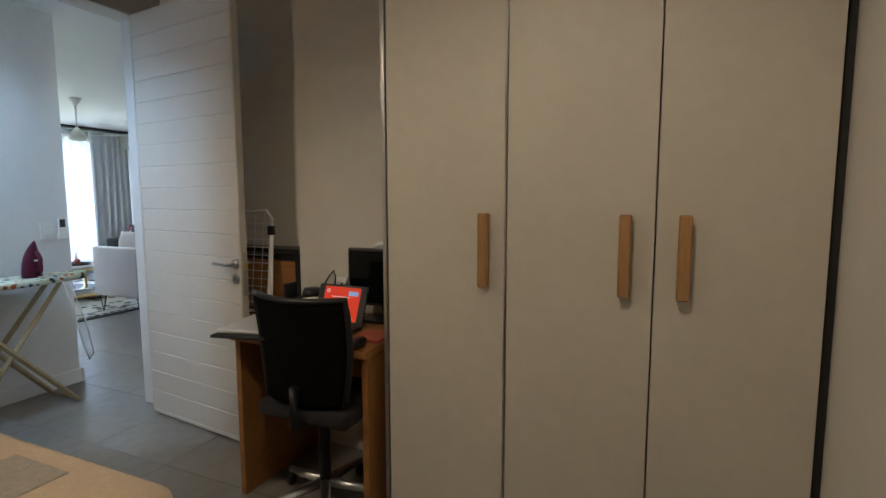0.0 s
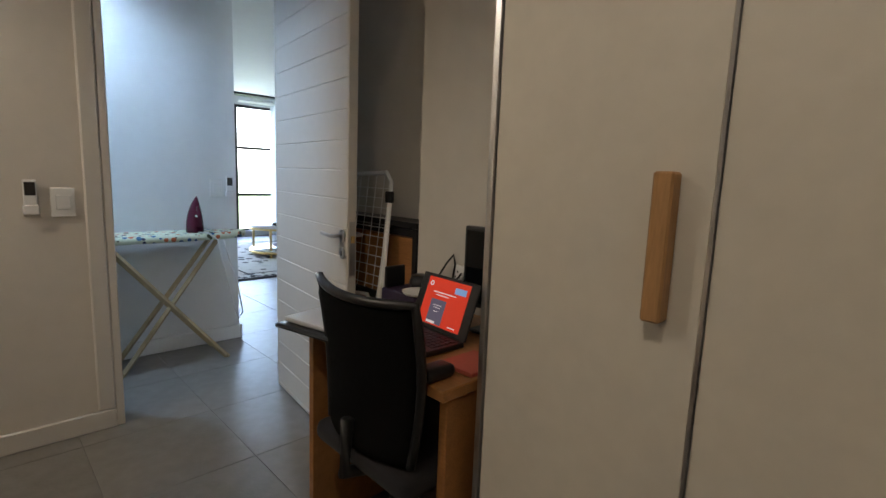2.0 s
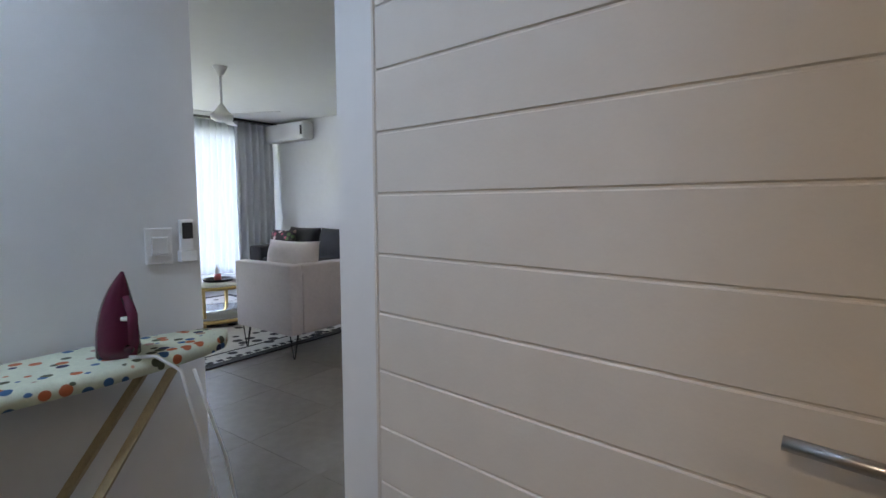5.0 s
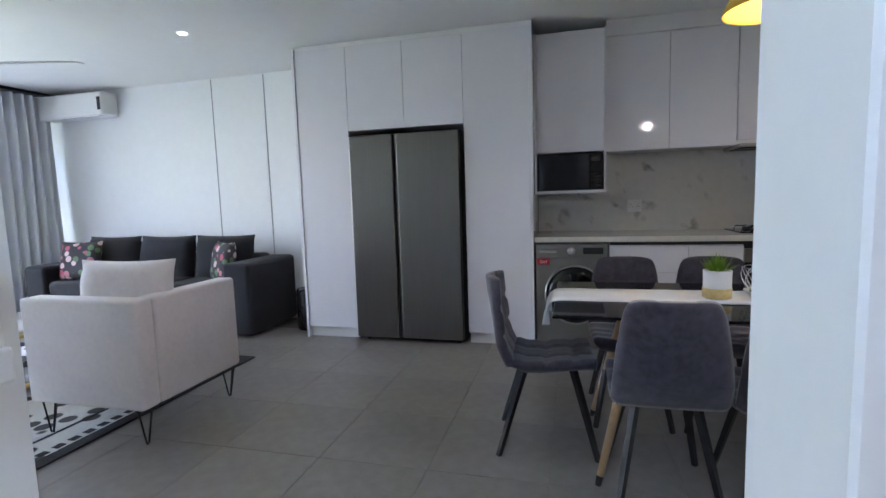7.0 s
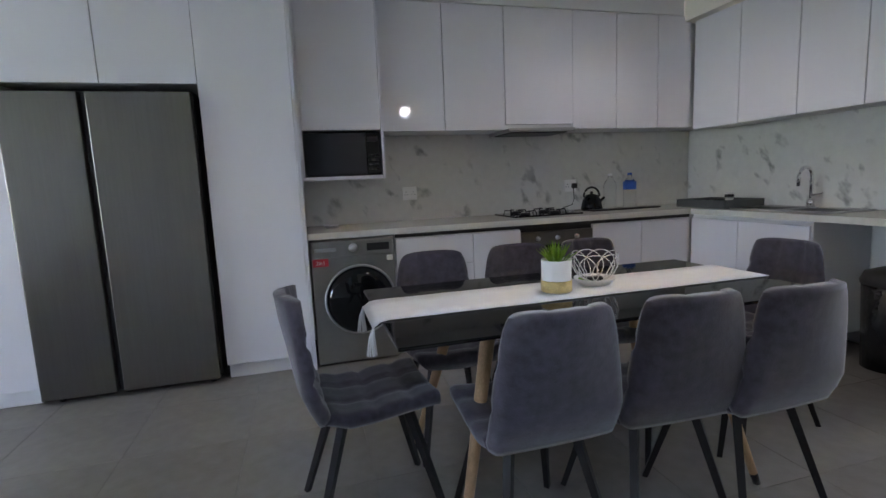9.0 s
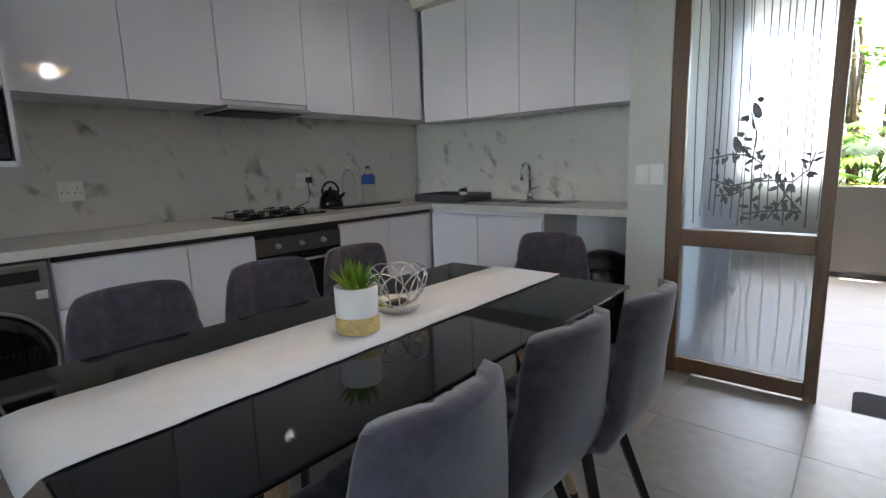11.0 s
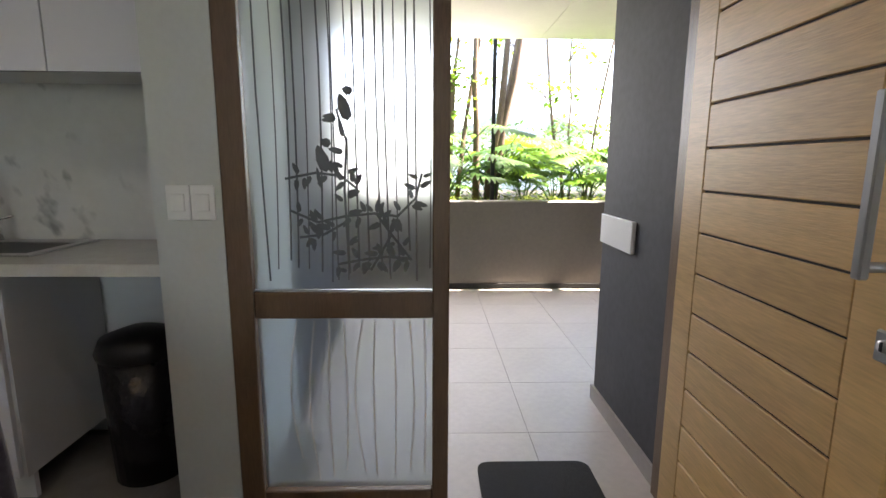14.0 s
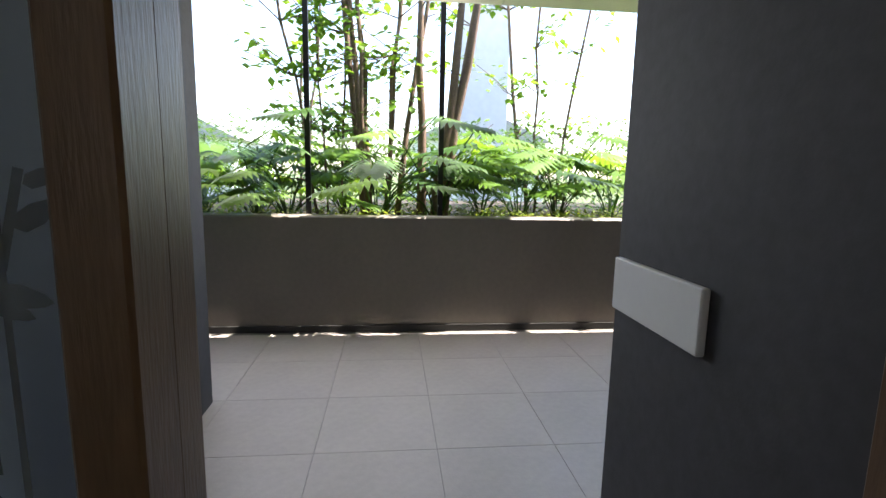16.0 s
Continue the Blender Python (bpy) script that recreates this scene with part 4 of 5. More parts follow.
o = mesh_ob("cloth", bm, M_CLOTH, rn, True)
sol = o.modifiers.new("thickness", "SOLIDIFY")
sol.thickness, sol.offset = 0.002, 1
for yy in (5.36, 5.65):
    bm = bmesh.new()
    for k in range(14):
        a = k * 2.4
        add_tube(bm, [(-1.590, yy, 0.735), (-1.597 + 0.008 * math.cos(a), yy + 0.008 * math.sin(a), 0.70), (-1.600 + 0.016 * math.cos(a), yy + 0.016 * math.sin(a), 0.64)], 0.0028, 5)
    mesh_ob("tassel", bm, M_CLOTH, rn)

cp = (-0.86, 5.475, 0.756)
pp = thing("potted_plant", *cp, "small green succulent in a white and gold ceramic pot", "potted plant")
lathe("pot", [(0.001, 0), (0.056, 0), (0.062, 0.01), (0.064, 0.14), (0.057, 0.14), (0.056, 0.12), (0.001, 0.12)], cp, M_POT, pp)
lathe("gold_band", [(0.0635, 0.004), (0.0655, 0.006), (0.0662, 0.052), (0.0640, 0.054), (0.0635, 0.004)], cp, M_GOLDWEAVE, pp)
bm = bmesh.new()
rg = random.Random(3)
for i in range(60):
    a, t_ = rg.uniform(0, 6.28), rg.uniform(0.15, 1.0)
    ln = rg.uniform(0.07, 0.11)
    p0 = Vector((cp[0] + 0.025 * math.cos(a) * t_, cp[1] + 0.025 * math.sin(a) * t_, cp[2] + 0.12))
    d = Vector((math.cos(a) * t_ * 0.75, math.sin(a) * t_ * 0.75, 1.1 - 0.6 * t_)).normalized()
    s = d.cross(Vector((0, 0, 1)) if abs(d.z) < 0.95 else Vector((1, 0, 0))).normalized() * 0.007
    mid, tip = p0 + d * ln * 0.5, p0 + d * ln + Vector((0, 0, 0.008 - 0.02 * t_))
    up_ = s.cross(d).normalized() * 0.003
    q = [bm.verts.new(v) for v in (p0 - s * 0.6, p0 + s * 0.6, mid + s, tip, mid - s, mid - up_)]
    bm.faces.new((q[0], q[1], q[5]))
    bm.faces.new((q[1], q[2], q[5]))
    bm.faces.new((q[2], q[3], q[5]))
    bm.faces.new((q[3], q[4], q[5]))
    bm.faces.new((q[4], q[0], q[5]))
mesh_ob("leaves", bm, M_LEAF, pp)
pp.scale = (0.9, 0.9, 0.9)
cb = (-0.65, 5.54, 0.756)
wb = thing("wire_bowl", *cb, "silver wire bowl holding small items", "bowl")
bm = bmesh.new()
for k in range(9):
    a = k * 2 * math.pi / 9
    c = Vector((cb[0] + 0.062 * math.cos(a), cb[1] + 0.062 * math.sin(a), cb[2] + 0.072))
    u, w = Vector((-math.sin(a), math.cos(a), 0)), Vector((math.cos(a) * 0.45, math.sin(a) * 0.45, 0.9)).normalized()
    add_tube(bm, [c + 0.064 * (math.cos(i / 18 * 6.2832) * u + math.sin(i / 18 * 6.2832) * w) for i in range(19)], 0.0022, 6)
mesh_ob("wires", bm, M_CHROME, wb, True)
lathe("dish", [(0.001, 0.002), (0.06, 0.0), (0.085, 0.025), (0.08, 0.026), (0.055, 0.008), (0.001, 0.008)], cb, M_POT, wb)
it = thing("car_key", cb[0], cb[1], cb[2] + 0.03, "black car key and green leaf in the bowl", "key")
box("key", cb[0] - 0.04, cb[0] + 0.03, cb[1] - 0.018, cb[1] + 0.016, cb[2] + 0.012, cb[2] + 0.03, M_BLACK, it, 0.006, 2)
box("green_tag", cb[0] - 0.05, cb[0] - 0.025, cb[1] + 0.02, cb[1] + 0.05, cb[2] + 0.012, cb[2] + 0.02, M_LEAF, it, 0.003)


def chair_point(u, s):
    """u: -1..1 across; s: 0 seat front to 1 back top. Local frame: the chair faces +y."""
    prof = ((0.0, 0.235, 0.462), (0.06, 0.225, 0.474), (0.2, 0.12, 0.468), (0.35, 0.0, 0.458), (0.44, -0.08, 0.456), (0.52, -0.145, 0.475), (0.60, -0.178, 0.53), (0.75, -0.205, 0.66), (0.9, -0.232, 0.775), (1.0, -0.245, 0.855))
    for a, b in zip(prof, prof[1:]):
        if s <= b[0] + 1e-9:
            f = (s - a[0]) / (b[0] - a[0])
            y, z = a[1] + (b[1] - a[1]) * f, a[2] + (b[2] - a[2]) * f
            break
    half = 0.195 + 0.012 * math.sin(min(1, s / 0.6) * math.pi / 2) if s < 0.6 else 0.207 - 0.045 * ((s - 0.6) / 0.4) ** 1.3
    if s > 0.93:
        half *= 1 - 0.05 * ((s - 0.93) / 0.07) ** 2
    if s < 0.06:
        half *= 0.93 + 0.07 * s / 0.06
    wrap = 0.055 * max(0, (s - 0.45) / 0.55)
    if s > 0.9:
        z -= 0.018 * abs(u) ** 6 * (s - 0.9) / 0.1
    y += wrap * u * u
    z += (0.018 if s < 0.5 else 0) * u * u * (1 - s)
    tuft = 0.0
    for lu in (-0.33, 0.33):
        tuft += math.exp(-((u - lu) / 0.045) ** 2)
    for ls in (0.17, 0.33, 0.66, 0.82):
        tuft += math.exp(-((s - ls) / 0.018) ** 2)
    nrm = Vector((0, 0, 1)) if s < 0.45 else Vector((0, 1, 0.15)) if s > 0.6 else Vector((0, 0.7, 0.7))
    edge = max(0, abs(u) - 0.85) / 0.15
    front = Vector((u * half, y, z)) - nrm.normalized() * (0.014 * min(1, tuft) + 0.012 * edge ** 2)
    back = Vector((u * half, y, z)) - nrm.normalized() * (0.055 - 0.02 * edge ** 2 - 0.017 * max(0, (s - 0.6) / 0.4))
    return front, back


def shell(name, s0, s1, m, par, nu=22, ns=20):
    bm = bmesh.new()
    F, B = [], []
    for i in range(nu + 1):
        u = -1 + 2 * i / nu
        col = [chair_point(u, s0 + (s1 - s0) * j / ns) for j in range(ns + 1)]
        F.append([bm.verts.new(c[0]) for c in col])
        B.append([bm.verts.new(c[1]) for c in col])
    for i in range(nu):
        for j in range(ns):
            bm.faces.new((F[i][j], F[i + 1][j], F[i + 1][j + 1], F[i][j + 1]))
            bm.faces.new((B[i][j], B[i][j + 1], B[i + 1][j + 1], B[i + 1][j]))
    for j in range(ns):
        bm.faces.new((F[0][j], F[0][j + 1], B[0][j + 1], B[0][j]))
        bm.faces.new((F[nu][j], F[nu][j + 1], B[nu][j + 1], B[nu][j]))
    for i in range(nu):
        bm.faces.new((F[i][0], F[i + 1][0], B[i + 1][0], B[i][0]))
        bm.faces.new((F[i][ns], F[i + 1][ns], B[i + 1][ns], B[i][ns]))
    return mesh_ob(name, bm, m, par, True)


ch = thing("dining_chair", -1.23, 5.07, 0, "grey velvet tufted dining chair with black metal legs", "chair", "chairs round the dining table", local=True)
shell("seat", 0.0, 0.52, M_CHAIR, ch)
shell("backrest", 0.52, 1.0, M_CHAIR, ch)
for sx in (-1, 1):
    for y0, y1 in ((0.13, 0.24), (-0.09, -0.22)):
        tube("leg", [(sx * 0.11, y0, 0.42), (sx * 0.19, y1, 0.0)], 0.019, M_BLACKMET, ch, 4, 0.014)
    tube("leg_rail", [(sx * 0.11, 0.14, 0.415), (sx * 0.11, -0.10, 0.415)], 0.014, M_BLACKMET, ch, 4)
ch.matrix_basis = pose(-1.135, 5.16, 0, 0, 0, 1)
for x, y, r in ((-0.70, 5.15, -2), (-0.355, 5.105, 2), (-1.18, 5.94, 181), (-0.72, 5.95, 178), (-0.30, 5.94, 182), (-1.62, 5.52, -86), (0.21, 5.58, 92)):
    copy_thing(ch, pose(x, y, 0, 0, 0, r))
cs = thing("console_table", -0.4, 3.9, 0, "narrow grey console table with brass legs", "console table")
box("top", -1.0, 0.03, 3.775, 4.03, 0.725, 0.75, mat("grey_glass_top", (0.35, 0.38, 0.4), 0.15, vary=0.05), cs, 0.003)
for x in (-0.95, -0.02):
    for y in (3.80, 4.0):
        box("leg", x - 0.012, x + 0.012, y - 0.012, y + 0.012, 0, 0.724, M_GOLD, cs)
tagged(box("phone", -0.09, -0.02, 3.93, 4.0, 0.751, 0.765, M_BLACK, bevel=0.004), "black phone lying on the console", "phone")

# ---- living room ----
sf = thing("sofa", -5.6, 7.25, 0, "charcoal fabric three seat sofa with loose cushions", "sofa")
box("base", -6.72, -4.58, 6.9, 7.6, 0.06, 0.34, M_SOFA, sf, 0.02, 3)
box("arm", -4.58, -4.30, 6.87, 7.66, 0.03, 0.70, M_SOFA, sf, 0.04, 4)
box("arm", -7.00, -6.72, 6.87, 7.66, 0.03, 0.66, M_SOFA, sf, 0.04, 4)
box("back_frame", -6.72, -4.58, 7.46, 7.66, 0.3, 0.72, M_SOFA, sf, 0.04, 4)
for k in range(3):
    x0 = -6.71 + k * 0.71
    box("seat_cushion", x0, x0 + 0.70, 6.88, 7.42, 0.341, 0.50, M_SOFA, sf, 0.05, 4)
    cushion("back_cushion", (x0 + 0.35, 7.38, 0.70), 0.70, 0.46, 0.24, M_SOFA, sf, 0, -10)
tagged(cushion("floral_cushion", (-6.52, 7.12, 0.69), 0.46, 0.42, 0.16, M_FLORAL, None, 10, -14), "dark cushion with pink flower print on the sofa", "cushion")
tagged(cushion("floral_cushion", (-4.78, 7.15, 0.68), 0.42, 0.40, 0.14, M_FLORAL, None, -30, -12), "dark cushion with pink flower print on the sofa", "cushion")
tagged(box("black_bag", -4.05, -3.90, 7.2, 7.5, 0.002, 0.42, M_BIN, bevel=0.04, seg=3), "black bag on the floor by the cabinet", "bag")
am = thing("armchair", -3.95, 5.42, 0, "ivory velvet box armchair on black hairpin legs", "armchair")
box("back_panel", -4.33, -3.575, 5.0, 5.12, 0.205, 0.775, M_IVORY, am, 0.018, 3)
box("side_panel", -3.70, -3.577, 5.122, 5.76, 0.205, 0.772, M_IVORY, am, 0.018, 3)
box("front_panel", -4.33, -3.702, 5.64, 5.76, 0.205, 0.60, M_IVORY, am, 0.018, 3)
box("seat", -4.35, -3.702, 5.122, 5.638, 0.22, 0.46, M_IVORY, am, 0.03, 3)
for lx, ly in ((-4.28, 5.06), (-3.63, 5.06), (-3.63, 5.70), (-4.28, 5.70)):
    bm = bmesh.new()
    for dx, dy in ((-0.05, 0.0), (0.05, 0.0), (0.0, 0.05)):
        add_tube(bm, [(lx + dx, ly + dy, 0.21), (lx + dx * 0.15, ly + dy * 0.15, 0.012), (lx, ly, 0.004)], 0.005, 6)
    mesh_ob("hairpin_leg", bm, M_BLACKMET, am)
tagged(cushion("white_cushion", (-3.92, 5.28, 0.72), 0.60, 0.46, 0.18, M_IVORY, None, 6, -10), "ivory cushion standing on the armchair", "cushion")
rugt = thing("rug", -5.4, 5.2, 0, "black and white patterned rug with dark border", "rug")
box("pile", -6.75, -4.04, 4.25, 6.35, 0.001, 0.010, M_RUG, rugt)
for a in ((-6.83, -3.96, 4.17, 4.249), (-6.83, -3.96, 6.351, 6.43), (-6.83, -6.751, 4.25, 6.35), (-4.039, -3.96, 4.25, 6.35)):
    box("border", *a, 0.001, 0.011, M_RUGB, rugt)
bm = bmesh.new()
for k in range(24):
    y = 4.32 + k * 0.085
    add_box(bm, -4.10, -4.055, y, y + 0.05, 0.0102, 0.0125)
for k in range(30):
    x = -6.7 + k * 0.088
    add_box(bm, x, x + 0.05, 4.27, 4.31, 0.0102, 0.0125)
add_box(bm, -4.26, -4.24, 4.40, 6.2, 0.0102, 0.0125)
add_box(bm, -6.6, -4.26, 4.44, 4.46, 0.0102, 0.0125)
mesh_ob("border_motif", bm, M_RUGB, rugt)
cof = thing("coffee_table", -5.45, 5.45, 0, "two tier white and brass oval coffee table", "coffee table")
lathe("top", [(0.001, 0), (0.44, 0), (0.45, 0.012), (0.44, 0.03), (0.001, 0.03)], (-5.45, 5.45, 0.43), mat("white_gloss_top", (0.75, 0.75, 0.74), 0.12, vary=0.03), cof, 48)
lathe("rim", [(0.44, 0), (0.452, 0), (0.452, 0.03), (0.44, 0.03), (0.44, 0)], (-5.45, 5.45, 0.399), M_GOLD, cof, 48)
lathe("lower_shelf", [(0.001, 0), (0.44, 0), (0.44, 0.025), (0.001, 0.025)], (-5.45, 5.45, 0.09), mat("mirror_shelf", (0.6, 0.62, 0.63), 0.08, 0.6, vary=0.02), cof, 48)
lathe("lower_rim", [(0.44, 0), (0.455, 0), (0.455, 0.035), (0.44, 0.035), (0.44, 0)], (-5.45, 5.45, 0.06), M_GOLD, cof, 48)
for k in range(4):
    a = radians(45 + 90 * k)
    x, y = -5.45 + 0.42 * math.cos(a), 5.45 + 0.42 * math.sin(a)
    box("leg", x - 0.014, x + 0.014, y - 0.014, y + 0.014, 0.012, 0.43, M_GOLD, cof)
ty = thing("tray", -5.3, 5.4, 0.46, "round tray with red candle and small items", "tray")
lathe("dish", [(0.001, 0), (0.14, 0), (0.155, 0.025), (0.148, 0.025), (0.135, 0.006), (0.001, 0.006)], (-5.3, 5.4, 0.461), M_BLACKMET, ty)
lathe("candle", [(0.001, 0), (0.035, 0), (0.035, 0.07), (0.001, 0.07)], (-5.27, 5.38, 0.4675), mat("pink_candle", (0.5, 0.12, 0.14), 0.3), ty)
lathe("bottle", [(0.001, 0), (0.02, 0), (0.02, 0.1), (0.008, 0.12), (0.008, 0.16), (0.001, 0.16)], (-5.37, 5.43, 0.4675), M_POT, ty)
ac = thing("air_conditioner", -6.95, 7.6, 2.25, "white split air conditioner on the wall", "air conditioner")
box("body", -7.42, -6.47, 7.50, 7.715, 2.26, 2.52, M_WHITEPL, ac, 0.03, 4)
box("louvre", -7.38, -6.51, 7.495, 7.56, 2.252, 2.268, M_CARC, ac, 0.003)
box("end_display", -6.53, -6.49, 7.496, 7.502, 2.32, 2.46, M_DARKGAP, ac)
fx, fy = -4.95, 5.31
fan = thing("ceiling_fan", fx, fy, 2.58, "white three blade ceiling fan at rest", "ceiling fan")
lathe("canopy", [(0.001, 0), (0.02, 0.0), (0.065, 0.075), (0.065, 0.09), (0.001, 0.09)], (fx, fy, 2.489), M_WHITEPL, fan)
tube("rod", [(fx, fy, 2.20), (fx, fy, 2.49)], 0.011, M_WHITEPL, fan)
lathe("motor", [(0.001, 0), (0.06, 0.0), (0.1, 0.02), (0.105, 0.06), (0.06, 0.10), (0.02, 0.16), (0.001, 0.16)], (fx, fy, 2.06), M_WHITEPL, fan)
for k in range(3):
    t = Matrix.Translation((fx, fy, 2.12)) @ pose(0, 0, 0, 9, 0, 20 + 120 * k)
    o = box("blade", 0.09, 0.62, -0.055, 0.055, -0.004, 0.004, M_WHITEPL, fan, 0.003, 1, t)
# wall panels
for x in (-5.22, -4.58):
    structure(box("trim_panel_joint", x - 0.004, x + 0.004, 7.715, 7.7195, 0.0, 2.57, mat("panel_joint", (0.25, 0.26, 0.28), 0.6)), "thin vertical panel joint")
# window with black frames
wd = thing("window", -7.8, 5.7, 0.08, "large black framed window onto bright daylight", "window")
for y in (4.1, 4.9, 5.7, 6.5, 7.26):
    box("mullion", -7.86, -7.80, y, y + 0.05, 0.08, 2.42, M_BLACKMET, wd)
for z in (0.08, 0.75, 1.62, 2.37):
    for y in (4.15, 4.95, 5.75, 6.55):
        box("rail", -7.855, -7.805, y, y + 0.75 - (0.04 if y > 6.5 else 0), z, z + 0.05, M_BLACKMET, wd)
for y in (4.15, 4.95, 5.75, 6.55):
    p = box("pane", -7.834, -7.828, y, y + 0.71, 0.13, 2.37, M_CLEAR, wd)
    p.visible_shadow = False
structure(box("window_reveal_sill", -7.80, -7.70, 4.1, 7.3, 0.081, 0.10, M_WALL), "white window sill")


def curtain(name, y0, y1, x, m, label, waves, depth=0.05):
    bm = bmesh.new()
    n = int(waves * 10)
    cols = []
    for i in range(n + 1):
        f = i / n
        col = []
        for k in range(9):
            h = k / 8
            a = depth * (0.75 + 0.25 * h) * math.sin(f * waves * 6.2832 + 0.7 * noise.noise((f * 9, h * 1.2, x)))
            col.append(bm.verts.new((x + a + 0.02 * noise.noise((f * 6, h * 2, 1)), y0 + (y1 - y0) * f + 0.012 * noise.noise((f * 11, h * 2, 4)), 0.02 + 2.50 * h)))
        cols.append(col)
    for a, b in zip(cols, cols[1:]):
        for k in range(8):
            bm.faces.new((a[k], b[k], b[k + 1], a[k + 1]))
    o = mesh_ob(name, bm, m, None, True)
    o.modifiers.new("thickness", "SOLIDIFY").thickness = 0.002
    return tagged(o, label, "curtain")


M_SHEER = mat("sheer_white_curtain", (0.8, 0.82, 0.84), 0.9, vary=0.03, scale=30)
nt = M_SHEER.node_tree
tr, mixs, out = nt.nodes.new("ShaderNodeBsdfTranslucent"), nt.nodes.new("ShaderNodeMixShader"), nt.nodes["Material Output"]
tr.inputs[0].default_value, mixs.inputs[0].default_value = (0.85, 0.88, 0.92, 1), 0.6
nt.links.new(nt.nodes["Principled BSDF"].outputs[0], mixs.inputs[1])
nt.links.new(tr.outputs[0], mixs.inputs[2])
nt.links.new(mixs.outputs[0], out.inputs[0])
curtain("sheer_curtain", 6.25, 7.1, -7.52, M_SHEER, "white sheer curtain drawn beside the window", 8, 0.03)
curtain("grey_curtain", 6.95, 7.62, -7.38, M_CURTAIN, "pale grey full length curtain gathered in folds", 6)
structure(box("trim_curtain_rail", -7.56, -7.36, 4.0, 7.7, 2.545, 2.575, M_BLACKMET), "dark curtain rail at the ceiling")

# ---- hall: ironing board ----
ib = thing("ironing_board", -1.88, 3.0, 0, "ironing board with floral cover and wooden legs", "ironing board")
bm = bmesh.new()
n = 28
out_ = []
for i in range(n + 1):
    f = i / n
    y = 2.12 + 1.31 * f
    w = 0.17 if f < 0.62 else 0.17 * math.sqrt(max(0.0, 1 - ((f - 0.62) / 0.38) ** 2.2)) + 0.004
    if f < 0.06:
        w *= 0.85 + 0.15 * f / 0.06
    out_.append((y, w))
for z0 in (0.0,):
    rings = []
    for y, w in out_:
        rings.append([bm.verts.new((-1.93 + sx * w * k * 0.85, y, zz)) for sx, k, zz in ((-1, 1, 0.79), (-1, 1, 0.815), (-1, 0.9, 0.832), (1, 0.9, 0.832), (1, 1, 0.815), (1, 1, 0.79))])
    for a, b in zip(rings, rings[1:]):
        for k in range(6):
            bm.faces.new((a[k], a[(k + 1) % 6], b[(k + 1) % 6], b[k]))
    bm.faces.new(rings[0])
    bm.faces.new(rings[-1])
mesh_ob("cover", bm, M_BOARD, ib, True)
M_PALEWOOD = mat("pale_pine", (0.42, 0.33, 0.19), 0.55, vary=0.2, scale=4, stretch=(6, 6, 1))
for sx in (-0.11, 0.11):
    tube("leg", [(-1.88 + sx, 2.58, 0.79), (-1.88 + sx * 1.2, 3.22, 0.0)], 0.016, M_PALEWOOD, ib, 4)
    tube("leg", [(-1.88 + sx * 0.6, 3.20, 0.79), (-1.88 + sx * 0.9, 2.62, 0.0)], 0.016, M_PALEWOOD, ib, 4)
tube("foot_bar", [(-2.03, 3.22, 0.012), (-1.73, 3.22, 0.012)], 0.012, M_PALEWOOD, ib, 6)
tube("foot_bar", [(-2.0, 2.62, 0.012), (-1.76, 2.62, 0.012)], 0.012, M_PALEWOOD, ib, 6)
ib.location.y += 0.06
ir = thing("iron", -1.84, 3.1, 0.833, "burgundy steam iron standing upright on the board", "iron")
bm = bmesh.new()
rings = []
for i in range(11):
    f = i / 10
    w = 0.05 * (1 - f ** 2.2) + 0.003
    d = 0.075 * (1 - f ** 3) + 0.008
    rings.append([bm.verts.new((-1.84 + 0.03 - d * (0.5 - 0.5 * math.cos(a)) * 1.4, 3.10 + w * math.sin(a), 0.834 + 0.235 * f)) for a in [k * 2 * math.pi / 12 for k in range(12)]])
for a, b in zip(rings, rings[1:]):
    for k in range(12):
        bm.faces.new((a[k], a[(k + 1) % 12], b[(k + 1) % 12], b[k]))
bm.faces.new(rings[0])
bm.faces.new(rings[-1])
mesh_ob("body", bm, M_PURPLE, ir, True)
tube("handle", [(-1.80, 3.10, 0.86), (-1.77, 3.10, 0.88), (-1.768, 3.10, 0.96), (-1.80, 3.10, 1.0)], 0.013, M_PURPLE, ir, 8)
lathe("dial", [(0.001, 0), (0.016, 0), (0.016, 0.008), (0.001, 0.008)], (-1.80, 3.10, 0.94), M_WHITEPL, ir, 12)
tube("cord", [(-1.80, 3.10, 0.838), (-1.74, 3.14, 0.84), (-1.69, 3.18, 0.80), (-1.685, 3.22, 0.6), (-1.69, 3.27, 0.36), (-1.69, 3.30, 0.26), (-1.69, 3.33, 0.30), (-1.695, 3.30, 0.5), (-1.70, 3.22, 0.79)], 0.005, M_WHITEPL, ir, 8)

ir.location += Vector((-0.03, 0.05, 0.0))

# ---- bedroom ----
wr = thing("wardrobe", 1.45, 3.3, 0, "cream built in wardrobe with three tall doors and oak handles", "wardrobe")
box("body", 0.788, 2.165, 2.985, 3.585, 0.0, 2.57, M_WARDROBE, wr)
box("side_panel", 0.772, 0.787, 2.955, 3.585, 0.0, 2.57, M_ALU, wr)
# Dark strip closing the gap between wardrobe and east wall.
box("dark_gap_strip", 2.166, 2.189, 2.98, 3.5, 0.0, 2.57, M_DARKGAP, wr)
for x0, x1 in ((0.79, 1.247), (1.256, 1.722), (1.727, 2.162)):
    box("door", x0, x1, 2.962, 2.983, 0.06, 2.56, M_WARDROBE, wr, 0.0015)
box("edge_strip", 1.2485, 1.2545, 2.957, 2.984, 0.06, 2.56, M_ALU, wr)
box("edge_strip", 1.7235, 1.7255, 2.97, 2.984, 0.06, 2.56, M_DARKGAP, wr)
